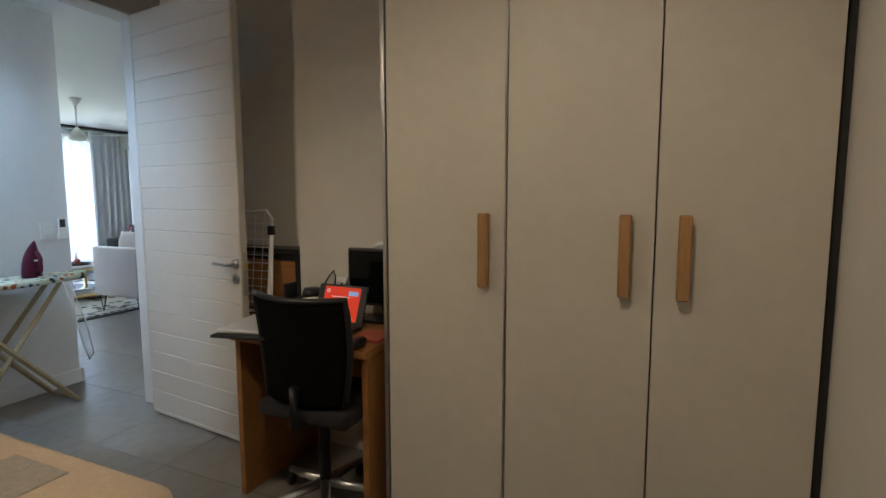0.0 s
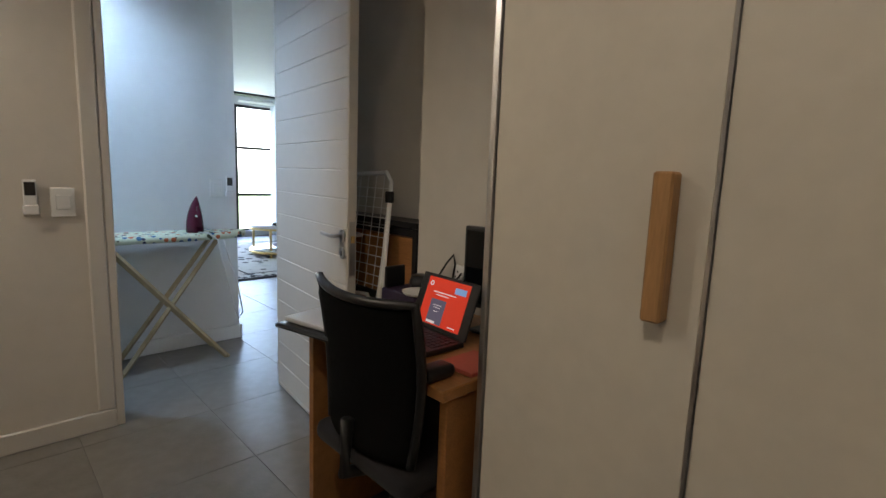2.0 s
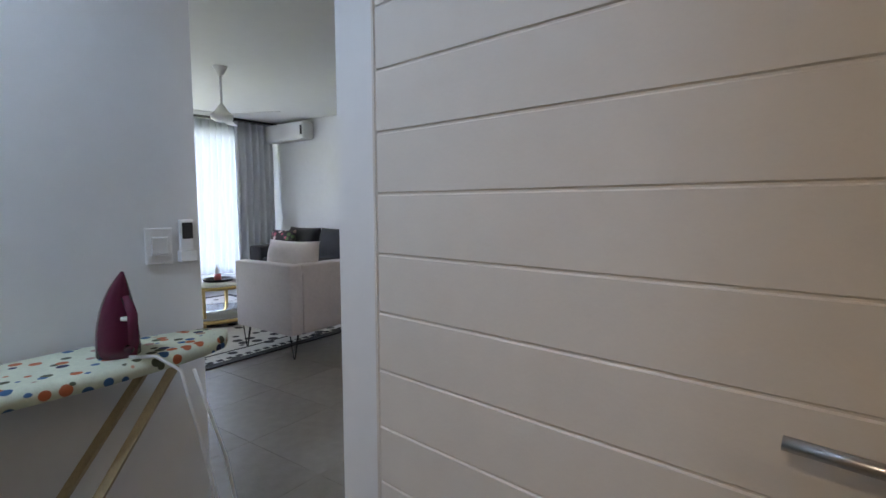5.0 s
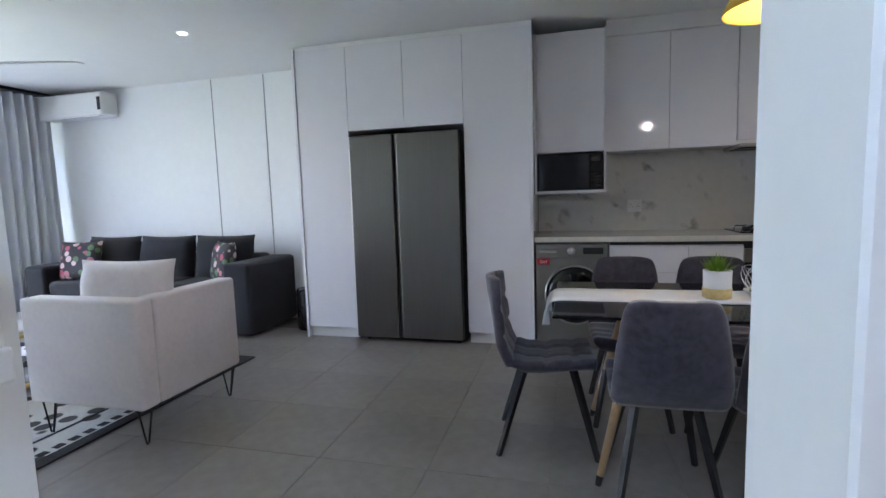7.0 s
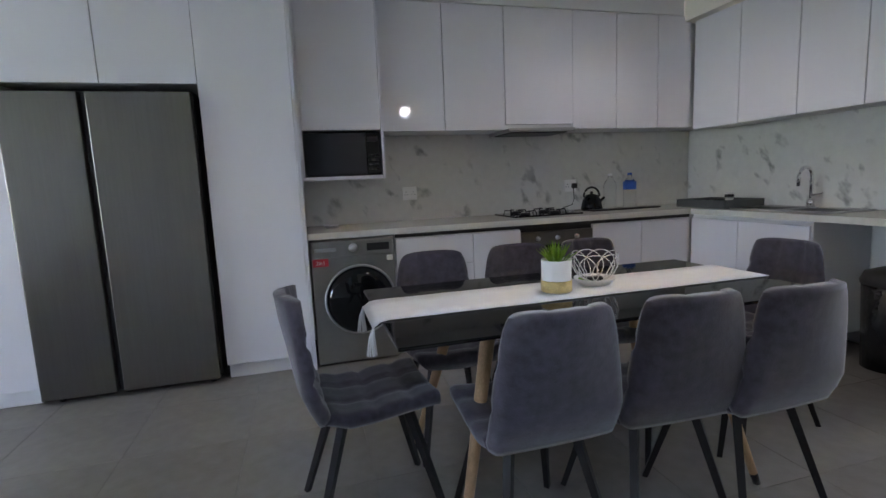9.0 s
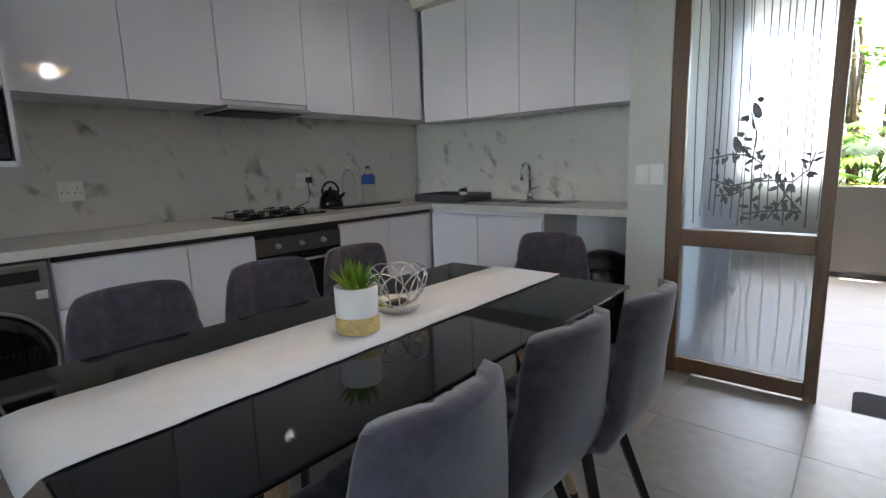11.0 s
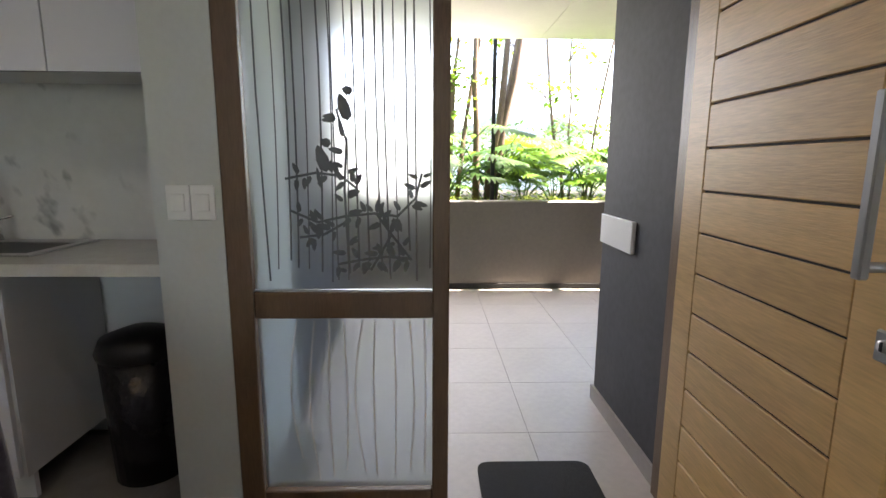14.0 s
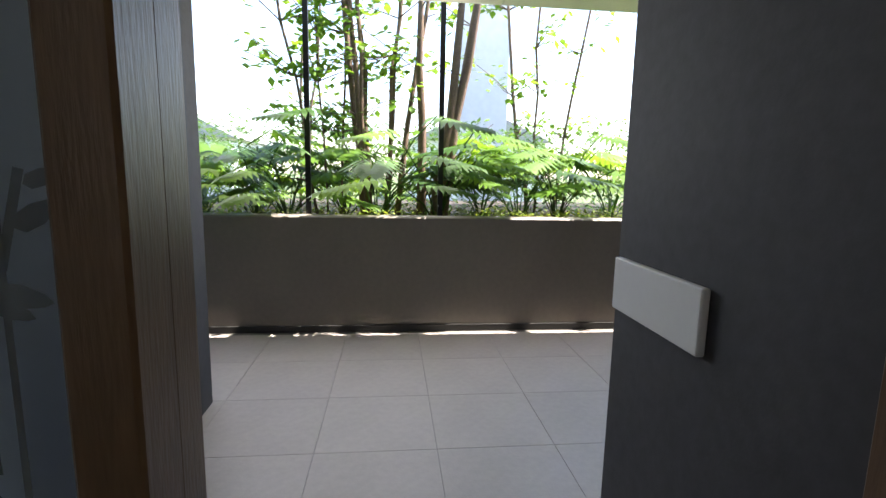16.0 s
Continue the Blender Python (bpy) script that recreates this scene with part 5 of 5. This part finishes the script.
box("plinth", 0.79, 2.162, 2.99, 3.0, 0.0, 0.06, M_WARDROBE, wr)
for x in (1.178, 1.6385, 1.806):
    h = box("handle", x - 0.0175, x + 0.0175, 2.925, 2.961, 1.017, 1.274, M_WOOD, wr, 0.004)
dk = thing("desk", 0.4, 3.1, 0, "oak finish desk with black edged top", "desk")
box("top", 0.045, 0.733, 2.88, 3.445, 0.715, 0.745, M_DESK, dk, 0.003)
box("side_panel", 0.055, 0.083, 2.90, 3.43, 0.0, 0.714, M_DESK, dk, 0.002)
box("side_panel", 0.70, 0.728, 2.90, 3.43, 0.0, 0.714, M_DESK, dk, 0.002)
box("modesty_panel", 0.084, 0.699, 3.38, 3.40, 0.25, 0.714, M_DESK, dk)
sl = thing("closed_laptop", 0.13, 2.95, 0.745, "closed silver laptop on a black sleeve", "laptop")
tm = Matrix.Translation((0.14, 3.035, 0)) @ pose(0, 0, 0, 0, 0, 12)
box("sleeve", -0.16, 0.15, -0.22, 0.20, 0.746, 0.762, M_BLACK, sl, 0.012, 3, tm)
box("body", -0.145, 0.10, -0.19, 0.17, 0.763, 0.779, mat("silver_aluminium", (0.6, 0.6, 0.62), 0.4, 0.3, vary=0.03), sl, 0.005, 3, tm)
lp = thing("laptop", 0.42, 3.15, 0.745, "open black laptop showing a red web page", "laptop", local=True)
lp.matrix_basis = pose(0.41, 3.06, 0.746, 0, 0, -3) @ Matrix.Scale(0.80, 4)
box("base", -0.17, 0.17, -0.13, 0.11, 0.0, 0.02, M_BLACK, lp, 0.004, 2)
for r_ in range(5):
    for c_ in range(12):
        box("key", -0.15 + c_ * 0.0252, -0.129 + c_ * 0.0252, -0.03 + r_ * 0.024, -0.01 + r_ * 0.024, 0.02, 0.0225, M_BLACKMET, lp)
box("label", -0.15, -0.11, -0.115, -0.1, 0.02, 0.0206, M_ALU, lp)
tilt = Matrix.Translation((0, 0.11, 0.018)) @ pose(0, 0, 0, -20, 0, 0)
box("lid", -0.17, 0.17, 0, 0.008, 0.0, 0.225, M_BLACK, lp, 0.003, 2, tilt)
box("display", -0.125, 0.125, -0.0012, 0.0, 0.02, 0.212, M_SCREEN, lp, turn=tilt)
box("display_card", -0.075, 0.015, -0.0022, -0.0013, 0.025, 0.125, M_SCREENG, lp, turn=tilt)
box("display_banner", 0.045, 0.11, -0.0022, -0.0013, 0.165, 0.19, mat("blue_banner", (0.2, 0.35, 0.6), 0.3, emit=0.03), lp, turn=tilt)
for a in ((-0.075, 0.06, 0.152, 0.156), (-0.055, 0.02, 0.141, 0.1445), (-0.055, -0.005, 0.10, 0.102), (-0.05, -0.01, 0.09, 0.092), (-0.045, -0.015, 0.075, 0.077), (-0.072, -0.02, 0.026, 0.036), (0.06, 0.10, 0.03, 0.034)):
    box("display_line", a[0], a[1], -0.0032, -0.0023, a[2], a[3], M_SCREENW, lp, turn=tilt)
o = lathe("display_mark", [(0.006, 0), (0.011, 0), (0.011, 0.001), (0.006, 0.001), (0.006, 0)], (0, 0, 0), M_SCREENW, lp, 20)
o.matrix_basis = tilt @ pose(-0.10, -0.0012, 0.185, 90, 0, 0)
mn = thing("monitor", 0.52, 3.32, 0.745, "black computer monitor on the desk", "monitor", local=True)
mn.matrix_basis = pose(0.565, 3.32, 0.746, 0, 0, 2)
box("screen", -0.195, 0.195, 0, 0.03, 0.07, 0.345, M_BLACK, mn, 0.006, 2)
box("display", -0.183, 0.183, -0.0015, 0.0, 0.088, 0.33, M_BLGLASS, mn)
box("stand", -0.03, 0.03, 0.031, 0.05, 0.01, 0.2, M_BLACK, mn)
box("foot", -0.12, 0.12, -0.05, 0.085, 0, 0.012, M_BLACK, mn, 0.004)
dl = thing("desk_lamp", 0.55, 3.41, 0.745, "white desk lamp with jointed arm", "desk lamp")
tube("arm", [(0.27, 3.40, 0.86), (0.33, 3.41, 0.97), (0.42, 3.42, 1.00), (0.50, 3.42, 1.02)], 0.009, M_WHITEPL, dl)
tube("joint", [(0.32, 3.408, 0.95), (0.345, 3.412, 0.98)], 0.015, M_WHITEPL, dl, 10)
tube("post", [(0.27, 3.40, 0.7465), (0.27, 3.40, 0.86)], 0.009, M_WHITEPL, dl)
tube("head", [(0.46, 3.40, 1.085), (0.50, 3.395, 1.105), (0.60, 3.39, 1.115), (0.66, 3.39, 1.11)], 0.012, M_WHITEPL, dl, 8, 0.018)
tube("upper_arm", [(0.50, 3.42, 1.02), (0.46, 3.40, 1.085)], 0.008, M_WHITEPL, dl)
ms = thing("computer_mouse", 0.66, 2.92, 0.745, "black computer mouse on the desk", "mouse")
cu_ = box("body", 0.63, 0.69, 2.87, 2.97, 0.7455, 0.782, M_BLACK, ms, 0.016, 4)
tagged(box("red_notebook", 0.60, 0.72, 2.99, 3.13, 0.7455, 0.757, mat("red_cover", (0.45, 0.10, 0.07), 0.5), bevel=0.002), "thin red notebook on the desk", "notebook")
cl = thing("desk_clutter_box", 0.12, 3.3, 0.745, "dark purple storage box with small black gadgets", "box")
box("box", 0.055, 0.25, 3.20, 3.42, 0.746, 0.83, mat("dark_purple_box", (0.02, 0.01, 0.035), 0.6), cl, 0.006, 2)
lathe("gadget", [(0.001, 0), (0.045, 0), (0.05, 0.02), (0.04, 0.045), (0.001, 0.045)], (0.14, 3.33, 0.831), M_BLACK, cl)
box("gadget", 0.06, 0.075, 3.21, 3.30, 0.831, 0.91, M_BLACK, cl, 0.003)
tagged(lathe("saucer", [(0.001, 0), (0.05, 0.0), (0.062, 0.012), (0.056, 0.012), (0.045, 0.004), (0.001, 0.004)], (0.225, 3.24, 0.8315), M_POT), "white saucer with red pattern", "saucer")
cbk = thing("cables", 0.2, 3.42, 0.83, "black and white loose cables against the wall", "cable")
tube("cable", [(0.15, 3.40, 0.86), (0.17, 3.43, 0.92), (0.20, 3.435, 0.955), (0.21, 3.435, 0.92), (0.20, 3.43, 0.84)], 0.004, M_BLACK, cbk)
tube("cable", [(0.20, 3.42, 0.83), (0.25, 3.43, 0.89), (0.31, 3.43, 0.885), (0.36, 3.43, 0.83)], 0.004, M_BLACK, cbk)
tube("cable", [(0.22, 3.43, 0.78), (0.25, 3.435, 0.86), (0.28, 3.43, 0.91)], 0.005, M_WHITEPL, cbk)
socket_plate(0.25, 3.449, 0.88, 0.11, 0.075, "-y", "white double wall socket behind the desk", "socket", 2)
# office chair
M_MESHBACK = mat("black_mesh_fabric", (0.004, 0.004, 0.004), 0.95, vary=0.3, scale=60, bump=0.5, bscale=500)
M_MESHBACK.node_tree.nodes["Principled BSDF"].inputs["Specular IOR Level"].default_value = 0.1
oc = thing("office_chair", 0.38, 2.78, 0, "black mesh back office chair with chrome star base", "office chair")
bm = bmesh.new()
g = []
for i in range(13):
    u = -1 + i / 6
    col = []
    for j in range(13):
        v = j / 12
        w = 0.215 - 0.03 * (1 - v) + 0.012 * math.sin(v * 3.1)
        col.append(bm.verts.new((0.38 + u * w, 2.715 - 0.03 * v + 0.05 * (1 - u * u) * -1 + 0.05 + 0.02 * math.sin(v * 3), 0.52 + 0.42 * v + 0.012 * u * u * v)))
    g.append(col)
for i in range(12):
    for j in range(12):
        bm.faces.new((g[i][j], g[i + 1][j], g[i + 1][j + 1], g[i][j + 1]))
o = mesh_ob("mesh_back", bm, M_MESHBACK, oc, True)
o.modifiers.new("thickness", "SOLIDIFY").thickness = 0.006
edge = [(u, v) for u, v in [(-1, k / 8) for k in range(9)] + [(-1 + k / 5, 1) for k in range(1, 10)] + [(1, 1 - k / 8) for k in range(9)]]
tube("back_frame", [(0.38 + u * (0.215 - 0.03 * (1 - v) + 0.012 * math.sin(v * 3.1)), 2.765 - 0.03 * v - 0.05 * (1 - u * u) + 0.02 * math.sin(v * 3), 0.52 + 0.42 * v + 0.012 * u * u * v) for u, v in edge], 0.013, M_BLACK, oc)
box("seat", 0.16, 0.60, 2.72, 3.12, 0.44, 0.51, M_SOFA, oc, 0.03, 4)
tube("spine", [(0.38, 2.70, 0.60), (0.38, 2.69, 0.45), (0.38, 2.85, 0.41)], 0.02, M_BLACK, oc)
tube("gas_lift", [(0.38, 2.88, 0.10), (0.38, 2.88, 0.44)], 0.024, M_BLACK, oc, 12)
for k in range(5):
    a = radians(18 + 72 * k)
    c, s = math.cos(a), math.sin(a)
    tube("star_leg", [(0.38 + 0.02 * c, 2.88 + 0.02 * s, 0.12), (0.38 + 0.27 * c, 2.88 + 0.27 * s, 0.075)], 0.022, M_ALU, oc, 8, 0.014)
    lathe("castor", [(0.001, 0), (0.02, 0.003), (0.024, 0.03), (0.015, 0.055), (0.001, 0.06)], (0.38 + 0.27 * c, 2.88 + 0.27 * s, 0.001), M_BLACK, oc, 10)
oc.location += Vector((0.085, 0.09, 0.0))
# drying rack and organiser in the recess
rk = thing("drying_rack", -0.3, 3.45, 0, "white folded clothes drying rack leaning in the recess", "drying rack")
def rack_y(z):
    """The rack leans back against the drawers."""
    return 3.295 + 0.115 * z


def rack_bar(name, pts, r, sides=8):
    return tube(name, [(x, rack_y(z) + dy, z) for x, z, dy in pts], r, M_WHITEPL, rk, sides)


rack_bar("frame", [(-0.62, 0.02, 0), (-0.60, 0.9, 0), (-0.59, 1.2, 0), (-0.56, 1.25, 0), (-0.345, 1.26, 0), (-0.305, 1.22, 0), (-0.30, 0.9, 0), (-0.33, 0.02, 0)], 0.010)
rack_bar("frame", [(-0.58, 0.3, -0.022), (-0.57, 0.70, -0.022), (-0.36, 0.72, -0.022), (-0.335, 0.68, -0.022), (-0.345, 0.3, -0.022)], 0.009)
rack_bar("strut", [(-0.275, 0.02, -0.004), (-0.275, 0.7, -0.004), (-0.295, 1.15, -0.004)], 0.009)
for k in range(11):
    rack_bar("wire", [(-0.6, 0.76 + k * 0.043, 0), (-0.3, 0.76 + k * 0.043, 0)], 0.0022, 5)
for k in range(4):
    rack_bar("wire", [(-0.54 + k * 0.06, 0.74, 0.003), (-0.54 + k * 0.06, 1.25, 0.003)], 0.0018, 5)
box("black_clip", -0.318, -0.283, 3.41, 3.437, 1.13, 1.18, M_BLACK, rk, 0.004)
rk.location.x += 0.105
og = thing("shoe_cabinet", -0.35, 3.55, 0, "black metal rack with oak coloured drawers", "cabinet")
box("top_rail", -0.80, -0.03, 3.44, 3.585, 1.03, 1.054, M_BLACKMET, og)
for x in (-0.80, -0.054):
    box("post", x, x + 0.024, 3.44, 3.585, 0.0, 1.029, M_BLACKMET, og)
for z in (0.06, 0.39, 0.71):
    box("drawer_front", -0.77, -0.42, 3.455, 3.58, z, z + 0.275, M_DESK, og, 0.004)
    box("drawer_front", -0.40, -0.062, 3.455, 3.58, z, z + 0.275, M_DESK, og, 0.004)
    box("shelf_rail", -0.775, -0.055, 3.455, 3.585, z + 0.28, z + 0.31, M_BLACKMET, og)
# bed
bd = thing("bed", -0.15, 0.9, 0, "made bed with cream bedspread and grey patch", "bed")
box("base", -0.18, 0.68, 0.05, 2.06, 0.02, 0.38, M_BLANKET, bd, 0.02, 3)
box("mattress", -0.2, 0.72, 0.03, 2.09, 0.381, 0.665, M_BLANKET, bd, 0.045, 5)
box("grey_patch", 0.22, 0.44, 1.80, 2.01, 0.664, 0.669, M_PATCH, bd, 0.002)

# ---- outside ----
structure(box("planter_bed", 4.752, 9.5, -6.0, 14.0, -0.24, 0.74, M_SOIL), "raised planting bed behind the parapet")
for nm, x0, x1, y0, y1, h in (("far_house", 24, 34, 11.5, 17, 2.6), ("far_house", 26, 36, -3.5, 3.2, 2.9)):
    hs = thing(nm, (x0 + x1) / 2, (y0 + y1) / 2, -0.25, "pale distant house with grey pitched roof", "house", "distant houses")
    box("wall", x0, x1, y0, y1, -0.25, h, M_FACADE, hs)
    bm = bmesh.new()
    v = [bm.verts.new(p) for p in ((x0 - .3, y0 - .3, h), (x1 + .3, y0 - .3, h), (x1 + .3, y1 + .3, h), (x0 - .3, y1 + .3, h), ((x0 - .3), (y0 + y1) / 2, h + 1.6), ((x1 + .3), (y0 + y1) / 2, h + 1.6))]
    for f in ((0, 1, 5, 4), (2, 3, 4, 5), (0, 4, 3), (1, 2, 5), (0, 3, 2, 1)):
        bm.faces.new([v[i] for i in f])
    mesh_ob("roof", bm, M_ROOF, hs)
    for k in range(3):
        y = y0 + 0.8 + k * 1.5
        box("window", x0 - 0.04, x0 - 0.002, y, y + 0.9, 0.7, 1.8, M_BLGLASS, hs)
wt = box("boundary_pillar", 9.8, 10.3, 2.3, 3.15, -0.25, 4.5, M_FACADE)
tagged(wt, "pale rendered building corner beyond the garden", "building")
for y in (3.98, 5.03):
    tagged(box("steel_post", 4.79, 4.83, y - 0.02, y + 0.02, 0.735, 3.0, M_BLACKMET), "slim black steel post behind the parapet", "post", "garden posts")


def add_leaf(bm, p, d, length, width, droop=0.3):
    d = Vector(d).normalized()
    s = d.cross(Vector((0, 0, 1)))
    s = s.normalized() if s.length > 0.05 else Vector((1, 0, 0))
    mid = p + d * length * 0.45 + Vector((0, 0, -droop * length * 0.15))
    tip = p + d * length + Vector((0, 0, -droop * length * 0.6))
    v = [bm.verts.new(q) for q in (p, mid + s * width / 2, tip, mid - s * width / 2)]
    bm.faces.new((v[0], v[1], v[3]))
    bm.faces.new((v[1], v[2], v[3]))


def frond_plant(name, x, y, z, n, length, m, label, seed, leaflets=11):
    """A split leaf plant: arching stalks, each a comb of narrow leaflets."""
    r = random.Random(seed)
    p = thing(name, x, y, z, label, "plant", "split leaf garden plants")
    bs, bf = bmesh.new(), bmesh.new()
    for i in range(n):
        a = r.uniform(0, 6.28)
        reach, rise = length * r.uniform(0.35, 0.8), length * r.uniform(0.45, 1.0)
        c, s = math.cos(a), math.sin(a)
        pts = [Vector((x + c * reach * f ** 1.3, y + s * reach * f ** 1.3, z + rise * (1.5 * f - 0.6 * f * f))) for f in (0, 0.3, 0.6, 0.85, 1)]
        add_tube(bs, pts[:4], 0.006, 5)
        base, tipdir = pts[3], Vector((c, s, -0.25)).normalized()
        side = Vector((-s, c, 0))
        bl_ = length * r.uniform(0.38, 0.5)
        for k in range(leaflets):
            f = k / (leaflets - 1)
            for sg in (-1, 1):
                add_leaf(bf, base + tipdir * bl_ * f, side * sg * (1.05 - 0.5 * f) + tipdir * (0.35 + f), bl_ * (0.6 - 0.34 * f) * r.uniform(0.85, 1.1), bl_ * 0.13, 0.5)
    mesh_ob("stalks", bs, M_LEAFD, p)
    mesh_ob("fronds", bf, m, p)


rr = random.Random(11)
k = 0
for y in (2.2, 2.75, 3.2, 3.55, 3.9, 4.4, 4.8, 5.25, 5.6, 6.1):
    k += 1
    frond_plant("split_leaf_plant", 5.25 + rr.uniform(-0.15, 0.7), y + rr.uniform(-0.1, 0.1), 0.73, 14, rr.uniform(0.85, 1.15), M_LEAF if k % 3 else M_LEAFD, "lush green split leaf garden plant", 20 + k)
bm = bmesh.new()
for i in range(9000):
    p = Vector((4.80 + 1.1 * rr.random() ** 1.4, rr.uniform(1.0, 8.0), 0.74 + 0.14 * rr.random()))
    a = rr.uniform(0, 6.28)
    add_leaf(bm, p, (math.cos(a), math.sin(a), rr.uniform(0.0, 0.9)), rr.uniform(0.03, 0.06), 0.025)
tagged(mesh_ob("ground_cover", bm, M_LIME), "low lime green ground cover along the parapet", "plant", "", "stuff")
bm = bmesh.new()
for i in range(16000):
    y = rr.uniform(0.5, 9.0)
    h = 0.75 + 0.55 * (0.6 + 0.4 * noise.noise((y * 1.7, 3, 0)))
    p = Vector((rr.uniform(5.9, 8.5), y, 0.74 + h * rr.random()))
    a = rr.uniform(0, 6.28)
    add_leaf(bm, p, (math.cos(a), math.sin(a), rr.uniform(-0.3, 0.8)), rr.uniform(0.07, 0.16), rr.uniform(0.025, 0.05))
tagged(mesh_ob("shrub_mass", bm, M_LEAFD), "dense mixed green shrubs in the planting bed", "shrub", "", "stuff")


def tree(x, y, lean, height, seed, stems, crown, label, r0=0.045):
    r = random.Random(seed)
    t = thing("garden_tree", x, y, 0.7, label, "tree", "garden trees")
    bw, bf = bmesh.new(), bmesh.new()
    for s in range(stems):
        a = r.uniform(0, 6.28)
        dx, dy = lean[0] + 0.22 * math.cos(a), lean[1] + 0.28 * math.sin(a)
        x0, y0 = x + 0.12 * math.cos(a), y + 0.15 * math.sin(a)
        pts = [Vector((x0 + dx * f * height * 0.5 + 0.03 * r.uniform(-1, 1), y0 + dy * f * height * 0.5 + 0.03 * r.uniform(-1, 1), 0.7 + height * f)) for f in [q / 7 for q in range(8)]]
        add_tube(bw, pts, r0 * r.uniform(0.5, 1), 7, 0.012)
        for b in range(crown):
            f = r.uniform(0.25, 1.0)
            q = pts[min(6, int(f * 7))]
            a2 = r.uniform(0, 6.28)
            d = Vector((math.cos(a2), math.sin(a2), r.uniform(0.1, 0.9)))
            ln = r.uniform(0.25, 0.6)
            mid = q + d * ln * 0.5 + Vector((0, 0, 0.04 * r.uniform(-1, 1)))
            add_tube(bw, [q, mid, q + d * ln], 0.007, 5, 0.003)
            for l in range(14):
                e = q + d * ln * r.uniform(0.3, 1.1) + Vector((r.uniform(-.1, .1), r.uniform(-.1, .1), r.uniform(-.1, .1)))
                a3 = r.uniform(0, 6.28)
                add_leaf(bf, e, (math.cos(a3), math.sin(a3), r.uniform(-0.8, 0.3)), r.uniform(0.06, 0.12), r.uniform(0.05, 0.085))
    mesh_ob("trunk", bw, M_BARK, t, True)
    mesh_ob("leaves", bf, M_LEAF, t)


tree(5.35, 4.45, (0.02, -0.1), 3.4, 1, 8, 7, "slender multi stemmed tree with sparse green leaves", 0.035)
tree(5.45, 3.95, (0.05, -0.25), 3.4, 2, 4, 3, "leaning bare stemmed tree with few leaves", 0.06)
tree(5.15, 4.85, (0.0, 0.02), 3.0, 3, 3, 16, "leafy climber on thin stems", 0.014)
tree(6.6, 2.6, (0.0, 0.0), 3.3, 4, 3, 14, "tall bushy garden tree with fine leaves", 0.03)
tree(7.2, 5.6, (0.0, 0.1), 3.0, 5, 2, 4, "slender garden tree with light green leaves", 0.03)

# ---- floor tiles ----
T = 0.548
tile_me = {}


def tiles(x_lo, x_hi, y_lo, y_hi, x0, y0, m, par, zt=0.0):
    if m.name not in tile_me:
        bm = bmesh.new()
        h = T / 2 - 0.001
        add_box(bm, -h, h, -h, h, -0.005, 0.0, 0.0006)
        me = bpy.data.meshes.new("tile")
        bm.to_mesh(me)
        bm.free()
        me.materials.append(m)
        tile_me[m.name] = me
    i0, i1 = math.ceil((x_lo - x0) / T - 0.01), math.floor((x_hi - x0) / T + 0.01)
    j0, j1 = math.ceil((y_lo - y0) / T - 0.01), math.floor((y_hi - y0) / T + 0.01)
    for i in range(i0, i1):
        for j in range(j0, j1):
            ob = new("tile", tile_me[m.name])
            ob.parent = par
            ob.location = (x0 + (i + 0.5) * T, y0 + (j + 0.5) * T, zt)


tiles(-7.9, 1.24, -1.35, 7.85, 1.16, 4.03, M_TILE, floor)
tiles(1.165, 4.6, 3.55, 5.35, 1.195, 4.164, M_OUTTILE, passage_floor, -0.03)
tiles(1.9, 4.6, 5.25, 9.0, 1.195, 4.164, M_OUTTILE, passage_floor, -0.03)
tiles(2.25, 4.6, 0.5, 3.62, 1.195, 4.164, M_OUTTILE, passage_floor, -0.03)
tiles(1.16, 2.3, -1.0, 3.55, 1.16, 4.03, M_TILE, floor)
tiles(1.16, 1.75, 5.12, 7.85, 1.16, 4.03, M_TILE, floor_kitchen)
